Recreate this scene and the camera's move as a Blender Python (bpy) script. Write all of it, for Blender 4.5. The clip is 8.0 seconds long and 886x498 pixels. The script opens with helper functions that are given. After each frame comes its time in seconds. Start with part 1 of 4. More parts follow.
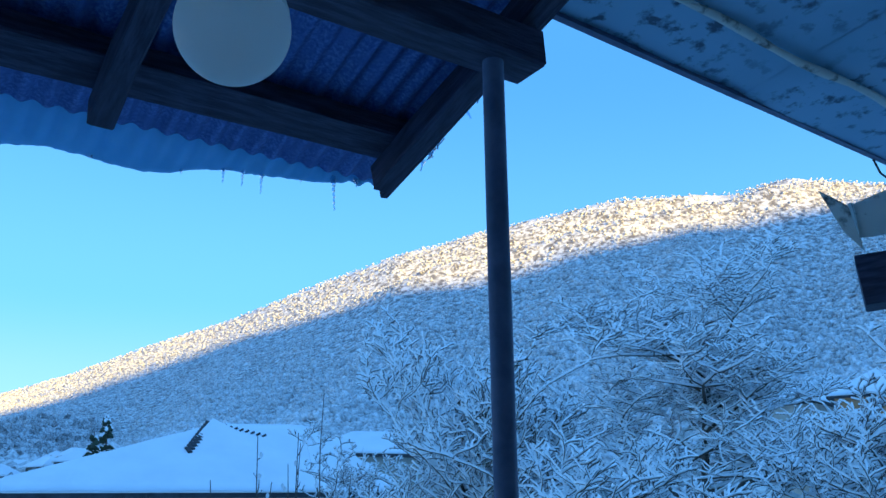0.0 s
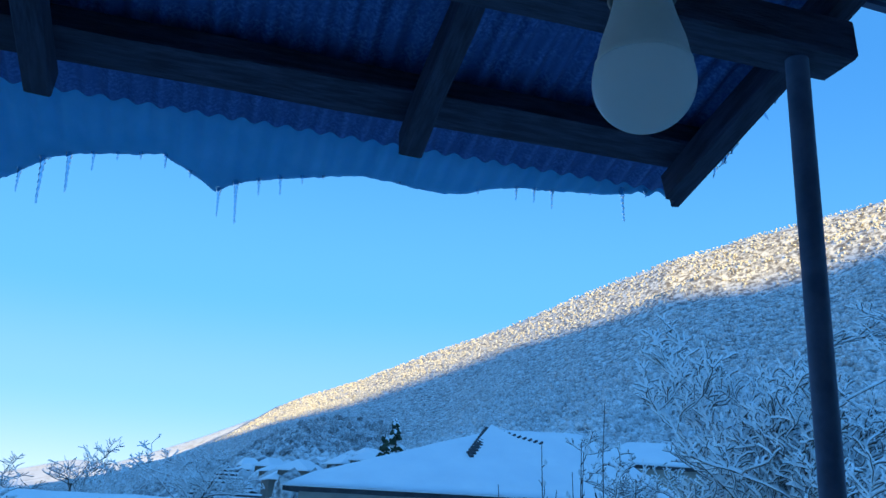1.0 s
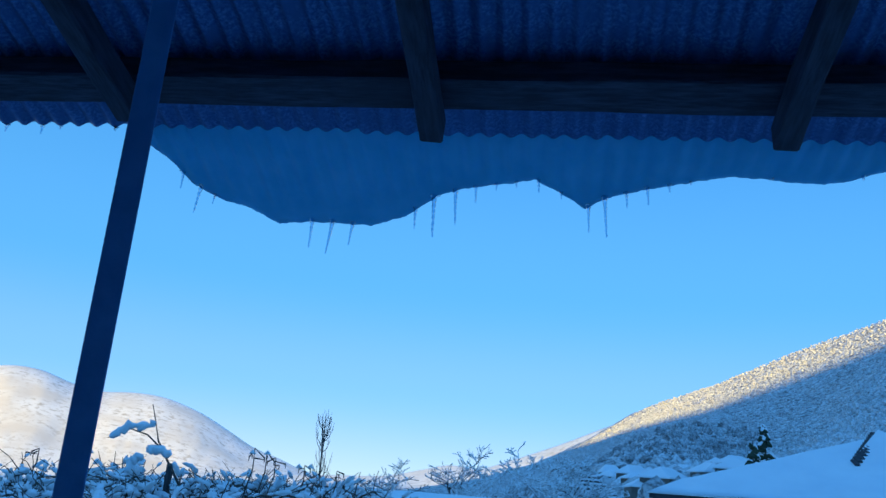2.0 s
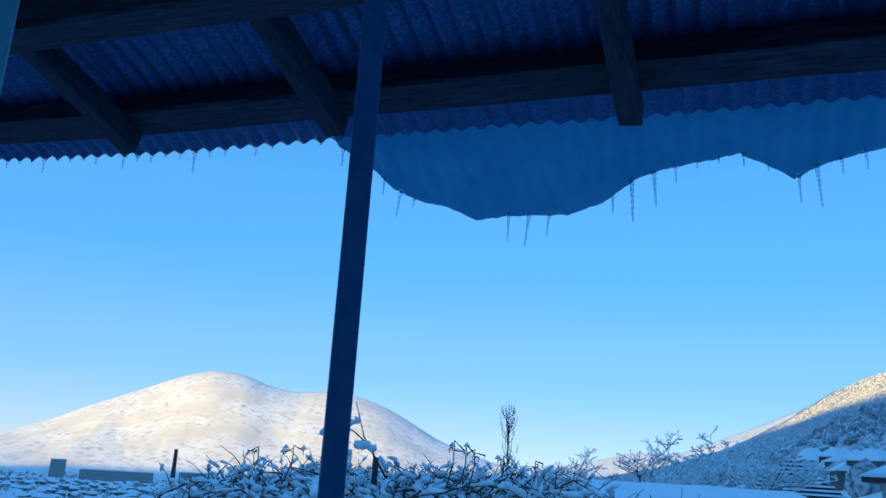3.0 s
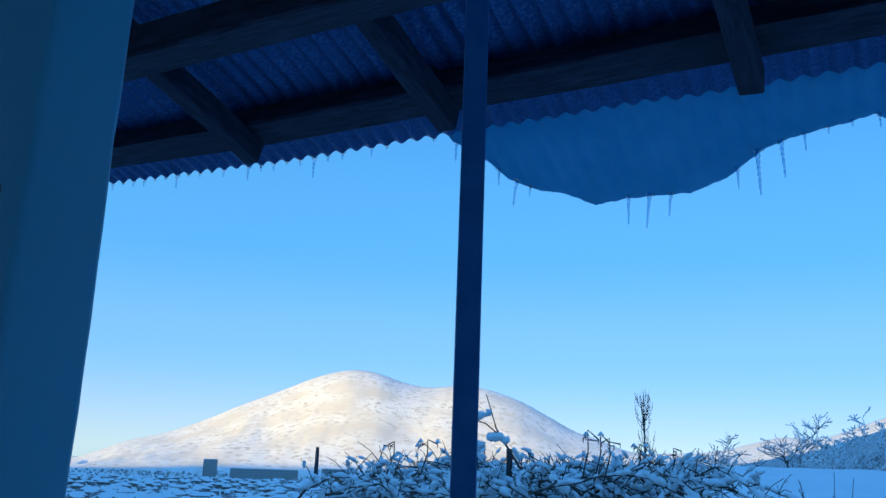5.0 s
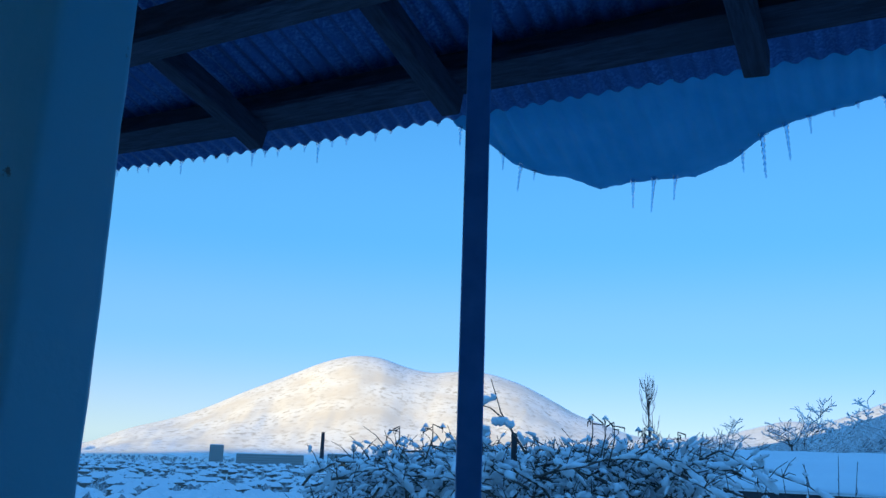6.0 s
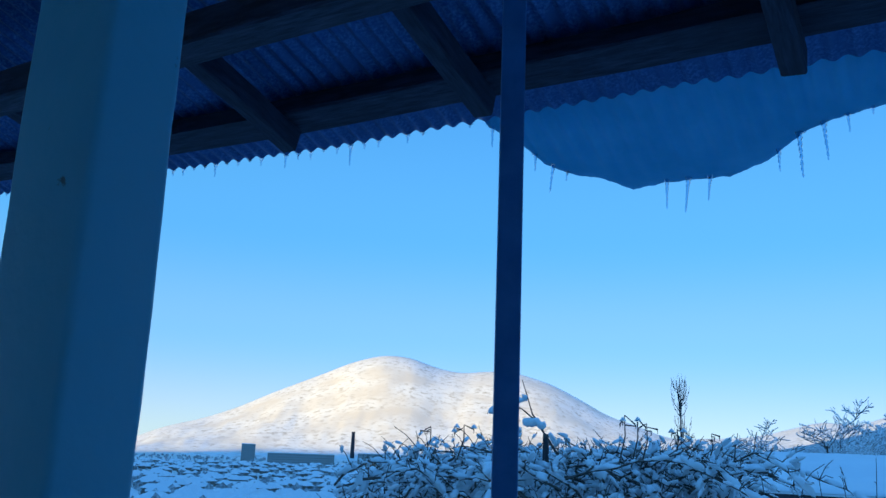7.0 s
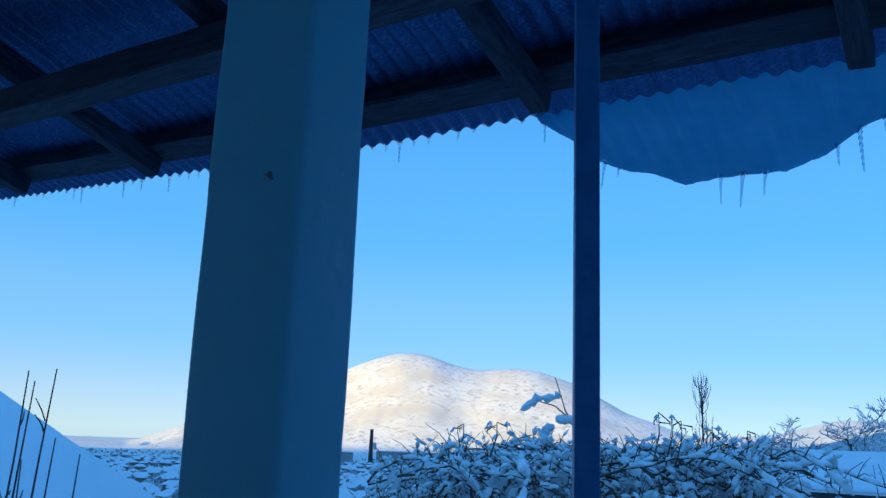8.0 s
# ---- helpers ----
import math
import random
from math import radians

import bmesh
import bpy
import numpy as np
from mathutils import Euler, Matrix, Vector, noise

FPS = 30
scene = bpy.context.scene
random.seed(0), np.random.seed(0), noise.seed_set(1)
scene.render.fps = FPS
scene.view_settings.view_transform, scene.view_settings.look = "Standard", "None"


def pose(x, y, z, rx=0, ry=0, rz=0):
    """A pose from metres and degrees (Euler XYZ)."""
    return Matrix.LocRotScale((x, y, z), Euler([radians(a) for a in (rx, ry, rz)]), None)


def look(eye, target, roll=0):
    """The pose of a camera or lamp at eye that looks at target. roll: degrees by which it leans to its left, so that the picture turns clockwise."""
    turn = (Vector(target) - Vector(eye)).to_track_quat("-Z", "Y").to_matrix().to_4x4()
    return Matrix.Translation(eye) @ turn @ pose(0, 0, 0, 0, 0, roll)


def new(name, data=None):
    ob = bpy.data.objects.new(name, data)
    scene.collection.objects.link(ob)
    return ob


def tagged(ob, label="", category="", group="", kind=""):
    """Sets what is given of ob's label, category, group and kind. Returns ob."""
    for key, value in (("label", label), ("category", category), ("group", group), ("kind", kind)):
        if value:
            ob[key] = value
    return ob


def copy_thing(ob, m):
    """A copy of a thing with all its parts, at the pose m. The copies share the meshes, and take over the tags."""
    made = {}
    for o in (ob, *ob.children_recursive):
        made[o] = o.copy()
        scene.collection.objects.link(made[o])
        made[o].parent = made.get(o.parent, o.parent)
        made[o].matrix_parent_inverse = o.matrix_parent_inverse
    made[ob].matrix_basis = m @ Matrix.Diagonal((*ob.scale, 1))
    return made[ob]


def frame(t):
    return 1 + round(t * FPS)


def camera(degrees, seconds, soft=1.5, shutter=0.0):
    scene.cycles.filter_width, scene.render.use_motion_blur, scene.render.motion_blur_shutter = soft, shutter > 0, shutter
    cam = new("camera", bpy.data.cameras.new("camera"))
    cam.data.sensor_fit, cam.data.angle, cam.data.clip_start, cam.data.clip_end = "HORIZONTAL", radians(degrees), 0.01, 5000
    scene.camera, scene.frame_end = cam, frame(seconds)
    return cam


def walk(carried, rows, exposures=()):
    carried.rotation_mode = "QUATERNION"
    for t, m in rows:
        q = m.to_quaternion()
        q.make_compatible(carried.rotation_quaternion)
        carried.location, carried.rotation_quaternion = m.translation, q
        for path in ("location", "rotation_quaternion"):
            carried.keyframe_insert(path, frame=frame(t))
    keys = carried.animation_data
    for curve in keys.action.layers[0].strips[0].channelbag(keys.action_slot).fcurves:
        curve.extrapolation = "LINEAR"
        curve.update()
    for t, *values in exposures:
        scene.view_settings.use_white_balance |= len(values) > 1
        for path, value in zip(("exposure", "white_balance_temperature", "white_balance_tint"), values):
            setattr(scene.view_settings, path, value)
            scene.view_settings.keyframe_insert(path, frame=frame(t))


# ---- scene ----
cam = camera(55.50, 8.0)
PATH = [
    (0.0, 0.000, 0.000, 1.631, -34.15, 17.30, 0.57),
    (0.5, -0.042, 0.004, 1.633, -26.40, 17.38, -1.81),
    (1.0, -0.105, -0.015, 1.626, -16.33, 17.50, -3.03),
    (1.5, -0.184, -0.042, 1.622, -3.21, 17.02, -3.97),
    (2.0, -0.233, -0.088, 1.611, 7.09, 16.38, -4.61),
    (2.2, -0.269, -0.114, 1.608, 9.28, 16.09, -4.62),
    (3.3, -0.353, -0.144, 1.596, 22.36, 14.55, -3.29),
    (3.5, -0.348, -0.133, 1.596, 23.75, 14.50, -3.33),
    (4.0, -0.350, -0.121, 1.592, 26.38, 14.16, -2.46),
    (4.5, -0.343, -0.129, 1.593, 28.02, 14.10, -2.31),
    (5.8, -0.341, -0.132, 1.592, 28.34, 13.21, -1.87),
    (6.0, -0.341, -0.134, 1.589, 28.56, 12.95, -1.96),
    (6.5, -0.347, -0.139, 1.587, 29.06, 12.92, -1.99),
    (7.0, -0.352, -0.143, 1.593, 30.54, 12.89, -2.20),
    (7.5, -0.358, -0.146, 1.590, 31.46, 12.81, -2.37),
    (7.8, -0.412, -0.172, 1.593, 31.75, 12.73, -2.27),
    (8.0, -0.476, -0.214, 1.585, 31.75, 12.68, -2.26),
]
walk(cam, [(t, pose(x, y, z, 90 + pitch, roll, yaw)) for t, x, y, z, yaw, pitch, roll in PATH],
     exposures=[(0.0, 2.22, 6150, 18), (1.0, 1.88, 5950, 15), (2.0, 1.66, 5780, 13), (8.0, 1.68, 5780, 13)])

# ---- sky and sun: a low winter sun behind the camera, hidden by the mountain there ----
SUN_AZ = 180.0   # degrees, counter-clockwise from +Y
SUN_EL = 8.0
world = bpy.data.worlds.new("sky")
scene.world = world
world.use_nodes = True
wn = world.node_tree
sky = wn.nodes.new("ShaderNodeTexSky")
sky.sky_type = 'NISHITA'
sky.sun_disc = False
sky.sun_elevation = radians(SUN_EL)
sky.sun_rotation = radians(-SUN_AZ)
sky.altitude = 2000
sky.air_density = 0.55
sky.dust_density = 0.0
sky.ozone_density = 2.0
# clear dry winter air: the glow along the horizon is held down, the blue deepened
wtc = wn.nodes.new("ShaderNodeTexCoord")
wsep = wn.nodes.new("ShaderNodeSeparateXYZ")
wn.links.new(wtc.outputs["Generated"], wsep.inputs[0])
wramp = wn.nodes.new("ShaderNodeValToRGB")
wramp.color_ramp.interpolation = 'EASE'
for k, (at, col) in enumerate(((0.0, (0.42, 0.42, 0.46)), (0.12, (0.41, 0.44, 0.64)), (0.24, (0.39, 0.55, 0.82)), (0.5, (0.42, 0.76, 0.92)), (1.0, (1.45, 1.7, 1.45)))):
    el_ = wramp.color_ramp.elements[k] if k < 2 else wramp.color_ramp.elements.new(at)
    el_.position, el_.color = at, (*col, 1)
wn.links.new(wsep.outputs[2], wramp.inputs[0])
wmul = wn.nodes.new("ShaderNodeMixRGB")
wmul.blend_type = 'MULTIPLY'
wmul.inputs[0].default_value = 1.0
wn.links.new(sky.outputs[0], wmul.inputs[1])
wn.links.new(wramp.outputs[0], wmul.inputs[2])
# thin high haze evens the clear sky out from one side to the other
wramp2 = wn.nodes.new("ShaderNodeValToRGB")
wramp2.color_ramp.interpolation = 'EASE'
for k, (at, col) in enumerate(((0.0, (1.18, 1.42, 1.22)), (0.12, (0.56, 1.28, 1.46)), (0.24, (0.30, 1.08, 1.60)), (0.5, (0.16, 0.72, 1.55)), (1.0, (0.22, 0.84, 1.9)))):
    el_ = wramp2.color_ramp.elements[k] if k < 2 else wramp2.color_ramp.elements.new(at)
    el_.position, el_.color = at, (*col, 1)
wn.links.new(wsep.outputs[2], wramp2.inputs[0])
wmix = wn.nodes.new("ShaderNodeMixRGB")
wmix.inputs[0].default_value = 0.75
wn.links.new(wmul.outputs[0], wmix.inputs[1])
wn.links.new(wramp2.outputs[0], wmix.inputs[2])
wn.links.new(wmix.outputs[0], wn.nodes["Background"].inputs[0])
wn.nodes["Background"].inputs[1].default_value = 0.15

sun_to = Vector((-math.sin(radians(SUN_AZ)) * math.cos(radians(SUN_EL)),
                 math.cos(radians(SUN_AZ)) * math.cos(radians(SUN_EL)), math.sin(radians(SUN_EL))))
sun_data = bpy.data.lights.new("sun", 'SUN')
sun_data.energy = 2.15
sun_data.angle = radians(0.5)
sun_data.color = (1.0, 0.69, 0.15)
sun = new("sun", sun_data)
sun.matrix_world = look(sun_to * 100, (0, 0, 0))


# ---- materials ----
def material(name, base, second=None, scale=8.0, rough=0.8, metal=0.0, bump=0.0, bump_scale=None,
             stretch=(1, 1, 1), third=None, contrast=(0.35, 0.65), transmission=0.0, island=0.0, spec=None, translucent=0.0):
    m = bpy.data.materials.new(name)
    m.use_nodes = True
    n, l = m.node_tree.nodes, m.node_tree.links
    b = n["Principled BSDF"]
    b.inputs["Roughness"].default_value = rough
    b.inputs["Metallic"].default_value = metal
    if spec is not None:
        b.inputs["Specular IOR Level"].default_value = spec
    if transmission:
        b.inputs["Transmission Weight"].default_value = transmission
        b.inputs["IOR"].default_value = 1.31
    tc = n.new("ShaderNodeTexCoord")
    mp = n.new("ShaderNodeMapping")
    mp.inputs["Scale"].default_value = stretch
    l.new(tc.outputs["Object"], mp.inputs[0])
    if second is None:
        b.inputs["Base Color"].default_value = (*base, 1)
        col = None
    else:
        nz = n.new("ShaderNodeTexNoise")
        nz.inputs["Scale"].default_value = scale
        nz.inputs["Detail"].default_value = 6
        nz.inputs["Roughness"].default_value = 0.62
        l.new(mp.outputs[0], nz.inputs["Vector"])
        ramp = n.new("ShaderNodeValToRGB")
        ramp.color_ramp.elements[0].position, ramp.color_ramp.elements[1].position = contrast
        ramp.color_ramp.elements[0].color, ramp.color_ramp.elements[1].color = (*base, 1), (*second, 1)
        l.new(nz.outputs["Fac"], ramp.inputs[0])
        col = ramp.outputs[0]
        if third is not None:
            big = n.new("ShaderNodeTexNoise")
            big.inputs["Scale"].default_value = scale * 0.13
            big.inputs["Detail"].default_value = 3
            l.new(tc.outputs["Object"], big.inputs["Vector"])
            r2 = n.new("ShaderNodeValToRGB")
            r2.color_ramp.elements[0].position, r2.color_ramp.elements[1].position = 0.45, 0.7
            l.new(big.outputs["Fac"], r2.inputs[0])
            mx = n.new("ShaderNodeMixRGB")
            l.new(r2.outputs[0], mx.inputs[0])
            l.new(col, mx.inputs[1])
            mx.inputs[2].default_value = (*third, 1)
            col = mx.outputs[0]
        if island:
            geo = n.new("ShaderNodeNewGeometry")
            mul = n.new("ShaderNodeMapRange")
            mul.inputs["To Min"].default_value = 1 - island
            mul.inputs["To Max"].default_value = 1.0
            l.new(geo.outputs["Random Per Island"], mul.inputs["Value"])
            mm = n.new("ShaderNodeMixRGB")
            mm.blend_type = 'MULTIPLY'
            mm.inputs[0].default_value = 1
            l.new(col, mm.inputs[1])
            l.new(mul.outputs[0], mm.inputs[2])
            col = mm.outputs[0]
        l.new(col, b.inputs["Base Color"])
    if bump:
        bn = n.new("ShaderNodeTexNoise")
        bn.inputs["Scale"].default_value = bump_scale or scale * 3
        bn.inputs["Detail"].default_value = 5
        l.new(mp.outputs[0], bn.inputs["Vector"])
        bp = n.new("ShaderNodeBump")
        bp.inputs["Strength"].default_value = 0.6
        bp.inputs["Distance"].default_value = bump
        l.new(bn.outputs["Fac"], bp.inputs["Height"])
        l.new(bp.outputs[0], b.inputs["Normal"])
    if translucent:
        tr = n.new("ShaderNodeBsdfTranslucent")
        tr.inputs[0].default_value = (*(second or base), 1)
        mix = n.new("ShaderNodeMixShader")
        mix.inputs[0].default_value = translucent
        l.new(b.outputs[0], mix.inputs[1])
        l.new(tr.outputs[0], mix.inputs[2])
        l.new(mix.outputs[0], n["Material Output"].inputs[0])
    return m


SNOW = material("snow", (0.80, 0.82, 0.86), (0.88, 0.89, 0.91), 3.0, 0.75, bump=0.01, bump_scale=14)
SNOW_FAR = material("snow_far", (0.80, 0.82, 0.86), (0.88, 0.89, 0.91), 0.4, 0.8, bump=0.1, bump_scale=1.5)
# slab snow is tinted blue: the shade on its underside is in the colour
SLAB = material("shaded_snow", (0.12, 0.50, 0.82), (0.18, 0.58, 0.90), 5.0, 0.5, bump=0.006, bump_scale=30, translucent=0.18)
ICE = material("ice", (0.40, 0.60, 0.80), rough=0.05, transmission=1.0)
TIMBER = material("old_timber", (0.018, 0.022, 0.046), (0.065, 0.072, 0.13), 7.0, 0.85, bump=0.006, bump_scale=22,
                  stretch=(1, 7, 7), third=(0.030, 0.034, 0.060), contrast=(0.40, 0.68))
# grey zinc made dark blue: the roof's shaded underside is in the colour
ZINC = material("shaded_zinc", (0.03, 0.085, 0.27), (0.11, 0.22, 0.50), 85.0, 0.5, 0.45, bump=0.001,
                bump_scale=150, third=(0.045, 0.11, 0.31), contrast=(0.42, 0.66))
STEEL = material("painted_steel", (0.055, 0.085, 0.17), (0.09, 0.125, 0.23), 14.0, 0.45, bump=0.0008, bump_scale=90)
BLUE_STEEL = material("blue_painted_steel", (0.055, 0.19, 0.50), (0.085, 0.24, 0.58), 14.0, 0.5, bump=0.0008, bump_scale=90)
PAINT = material("old_oil_paint", (0.10, 0.13, 0.16), (0.17, 0.47, 0.66), 30.0, 0.5, bump=0.004, bump_scale=30,
                 third=(0.15, 0.43, 0.62), contrast=(0.27, 0.32))
SHEET = material("primed_sheet", (0.05, 0.09, 0.15), (0.24, 0.45, 0.62), 13.0, 0.6, 0.1, bump=0.004, bump_scale=9,
                 third=(0.20, 0.40, 0.56), contrast=(0.36, 0.46))
PEELING = material("peeling_paint", (0.12, 0.11, 0.10), (0.58, 0.60, 0.56), 9.0, 0.6, 0.1, bump=0.002, contrast=(0.36, 0.46))
BARK = material("bark", (0.05, 0.042, 0.036), (0.13, 0.105, 0.09), 30.0, 0.9)
FROST = material("frosted_twig", (0.82, 0.85, 0.88), (0.92, 0.93, 0.95), 20.0, 0.85)
WALL = material("render_wall", (0.42, 0.38, 0.33), (0.52, 0.48, 0.43), 2.0, 0.9, bump=0.004)
BRICK = material("orange_wall", (0.42, 0.20, 0.10), (0.52, 0.27, 0.14), 3.0, 0.9)
DARKWOOD = material("dark_eave", (0.03, 0.03, 0.035), (0.06, 0.06, 0.07), 3.0, 0.8)
CONCRETE = material("concrete", (0.32, 0.31, 0.30), (0.42, 0.41, 0.39), 4.0, 0.9, bump=0.002)
GLASS_DARK = material("window_glass", (0.02, 0.025, 0.03), rough=0.1)
BULB_DOME = material("opal_plastic", (0.90, 0.92, 0.92), rough=0.35, translucent=0.8)
BULB_BODY = material("white_plastic", (0.66, 0.68, 0.66), (0.72, 0.74, 0.72), 20.0, rough=0.4)
BLACK = material("black_bakelite", (0.02, 0.02, 0.02), rough=0.4)
SPRUCE = material("spruce_needles", (0.02, 0.035, 0.02), (0.05, 0.07, 0.04), 2.0, 0.9)


# ---- building helpers ----
def mesh_of(name, verts, faces, mat, smooth=False):
    me = bpy.data.meshes.new(name)
    me.from_pydata([tuple(v) for v in verts], [], faces)
    me.materials.append(mat)
    if smooth:
        me.polygons.foreach_set("use_smooth", [True] * len(me.polygons))
    me.update()
    return me


def thing(name, at, label, category, group="", kind=""):
    ob = new(name)
    ob.location = at
    ob.empty_display_size = 0.1
    return tagged(ob, label, category, group, kind)


def part(name, bm, mat, parent, label="", smooth=False):
    """Link a bmesh, given in the parent's own space, as one mesh object under it."""
    me = bpy.data.meshes.new(name)
    bm.to_mesh(me)
    bm.free()
    me.materials.append(mat)
    if smooth:
        me.polygons.foreach_set("use_smooth", [True] * len(me.polygons))
    ob = new(name, me)
    ob.parent = parent
    return tagged(ob, label)


def part_data(name, verts, faces, mat, parent, label="", smooth=False, kind=""):
    ob = new(name, mesh_of(name, verts, faces, mat, smooth))
    ob.parent = parent
    return tagged(ob, label, kind=kind)


def box(x0, x1, y0, y1, z0, z1, bevel=0.0, cuts=0, rough=0.0):
    bm = bmesh.new()
    m = Matrix.LocRotScale(((x0 + x1) / 2, (y0 + y1) / 2, (z0 + z1) / 2), None, (x1 - x0, y1 - y0, z1 - z0))
    bmesh.ops.create_cube(bm, size=1, matrix=m)
    if bevel:
        bmesh.ops.bevel(bm, geom=bm.edges[:], offset=bevel, segments=2, affect='EDGES', profile=0.6)
    return bm


def timber(length, w, h, seed, bevel=0.006, segments=10, wander=0.006):
    """A sawn, slightly crooked timber along X from 0 to length, centred on Y, its underside at z = 0."""
    rng = random.Random(seed)
    ring = [(-w / 2 + bevel, 0), (w / 2 - bevel, 0), (w / 2, bevel), (w / 2, h - bevel), (w / 2 - bevel, h),
            (-w / 2 + bevel, h), (-w / 2, h - bevel), (-w / 2, bevel)]
    verts, faces = [], []
    for i in range(segments + 1):
        x = length * i / segments
        dy = rng.uniform(-wander, wander)
        for (y, z) in ring:
            verts.append((x + (0.0 if 0 < i < segments else rng.uniform(-0.003, 0.003)),
                          y + dy * 0.5 + rng.uniform(-wander, wander) * 0.5, z + rng.uniform(-wander, wander) * 0.4))
    for i in range(segments):
        for k in range(8):
            a, b = i * 8 + k, i * 8 + (k + 1) % 8
            faces.append((a, a + 8, b + 8, b))
    faces.append(tuple(range(8)))
    faces.append(tuple(segments * 8 + k for k in reversed(range(8))))
    return verts, faces


def tube(points, radii, sides=6):
    """Vertices and faces of a tube through the points."""
    verts, faces = [], []
    pts = [Vector(p) for p in points]
    for i, p in enumerate(pts):
        d = (pts[min(i + 1, len(pts) - 1)] - pts[max(i - 1, 0)])
        d = d.normalized() if d.length > 1e-9 else Vector((0, 0, 1))
        u = d.orthogonal().normalized() if abs(d.z) > 0.95 else d.cross(Vector((0, 0, 1))).normalized()
        w = u.cross(d)
        for k in range(sides):
            a = 2 * math.pi * k / sides
            verts.append(p + (u * math.cos(a) + w * math.sin(a)) * radii[i])
    for i in range(len(pts) - 1):
        for k in range(sides):
            a, b = i * sides + k, i * sides + (k + 1) % sides
            faces.append((a, b, b + sides, a + sides))
    faces.append(tuple(range(sides)))
    faces.append(tuple((len(pts) - 1) * sides + k for k in reversed(range(sides))))
    return verts, faces


class Heap:
    """Collects pieces into one mesh."""

    def __init__(self):
        self.v, self.f = [], []

    def add(self, verts, faces):
        o = len(self.v)
        self.v.extend(verts)
        self.f.extend(tuple(i + o for i in f) for f in faces)


def smoothstep(a, b, x):
    t = np.clip((np.asarray(x, float) - a) / (b - a), 0, 1)
    return t * t * (3 - 2 * t)


def polar(az, r):
    """Ground position at an azimuth in degrees, counter-clockwise from +Y."""
    return -math.sin(radians(az)) * r, math.cos(radians(az)) * r


# ---- the ground: one sheet from the yard over the valley to the mountains ----
EYE_Z = 1.6
# crest of the wooded mountain: azimuth, elevation angle, distance
B_AZ = np.array([-180.0, -120.0, -90.0, -75.0, -62.9, -58.3, -54.3, -50.9, -47.1, -44.7, -43.1, -37.0, -30.9, -25.5, -19.6, -14.7, -10.2, -6.6, -5.0, -2.0, 1.0, 5.0, 8.0, 12.0, 16.0, 180.0])
B_EL = np.array([0.0, 6.0, 14.0, 18.0, 19.04, 20.19, 19.8, 20.0, 20.22, 19.79, 19.63, 18.42, 16.86, 14.85, 12.2, 10.33, 8.28, 6.98, 6.28, 4.3, 2.7, 1.3, 0.6, -0.3, -2.5, -2.5])
B_R = np.interp(B_AZ, [-180, -70, -45, -30, -5, 16, 180], [900, 900, 950, 1000, 1450, 1700, 1700])
C_AZ = np.array([-40.0, -20.0, -9.9, -4.9, -3.5, -0.5, 2.4, 5.2, 6.4, 9.1, 11.0, 14.0, 17.0, 22.0, 40.0])
C_EL = np.array([0.0, 5.5, 6.81, 5.91, 5.33, 3.95, 2.79, 1.72, 2.2, 1.45, 0.95, 0.8, 0.55, 0.3, -2.0])
A_AZ = np.array([8, 12.7, 16.5, 17.9, 19.7, 21.15, 23.3, 25.6, 27.5, 29.5, 31.3, 32.9, 34.8, 36.9, 38.5, 42.0, 43.9, 46.1, 48.6, 50.8, 53.9, 60])
A_EL = np.array([-1, 0.3, 0.9, 1.5, 2.0, 2.85, 3.95, 4.65, 4.75, 4.5, 4.85, 5.45, 5.55, 4.95, 4.2, 2.7, 1.75, 0.9, 0.25, -0.7, -1.5, -2.0])


# the spur in front of the crest: azimuth, elevation angle
SPUR_AZ = np.array([-70, -58.2, -49.2, -43, -35.7, -31, -26])
SPUR_EL = np.array([19.0, 19.0, 17.9, 17.0, 15.6, 14.4, 13.2])


# height of the mountain behind, along its crest
SHADE_C = np.array([-3500, -722, -709, -686, -644, -619, -581, -553, -525, -492, -451, -428, -403, -356, -291, -216, -127, 80, 268, 499, 689, 855, 1057, 1250, 1434, 1607, 1768, 1915, 2073, 3573])
SHADE_H = np.array([872, 872, 829, 868, 863, 868, 862, 862, 854, 845, 844, 858, 872, 879, 865, 840, 791, 885, 875, 876, 866, 845, 829, 815, 799, 776, 764, 719, 681, 581])


def fbm(x, y, octaves, seed):
    """Cheap smooth value noise on arrays, about -1 to 1."""
    out = np.zeros_like(x)
    amp, total = 1.0, 0.0
    for o in range(octaves):
        xi, yi = np.floor(x).astype(np.int64), np.floor(y).astype(np.int64)
        fx, fy = x - xi, y - yi
        fx, fy = fx * fx * (3 - 2 * fx), fy * fy * (3 - 2 * fy)

        def lattice(a, b):
            h = (a * 374761393 + b * 668265263 + (seed + o) * 1442695041) & 0x7fffffff
            h = ((h ^ (h >> 13)) * 1274126177) & 0x7fffffff
            return ((h ^ (h >> 16)) & 0xffff) / 32767.5 - 1
        v = (lattice(xi, yi) * (1 - fx) + lattice(xi + 1, yi) * fx) * (1 - fy) + \
            (lattice(xi, yi + 1) * (1 - fx) + lattice(xi + 1, yi + 1) * fx) * fy
        out += v * amp
        total += amp
        amp *= 0.5
        x, y = x * 2.03 + 11.3, y * 2.03 + 5.7
    return out / total


def smooth_interp(x, xs, ys, width, **ends):
    return sum(np.interp(x + d * width, xs, ys, **ends) for d in (-1, -0.6, -0.25, 0, 0.25, 0.6, 1)) / 7


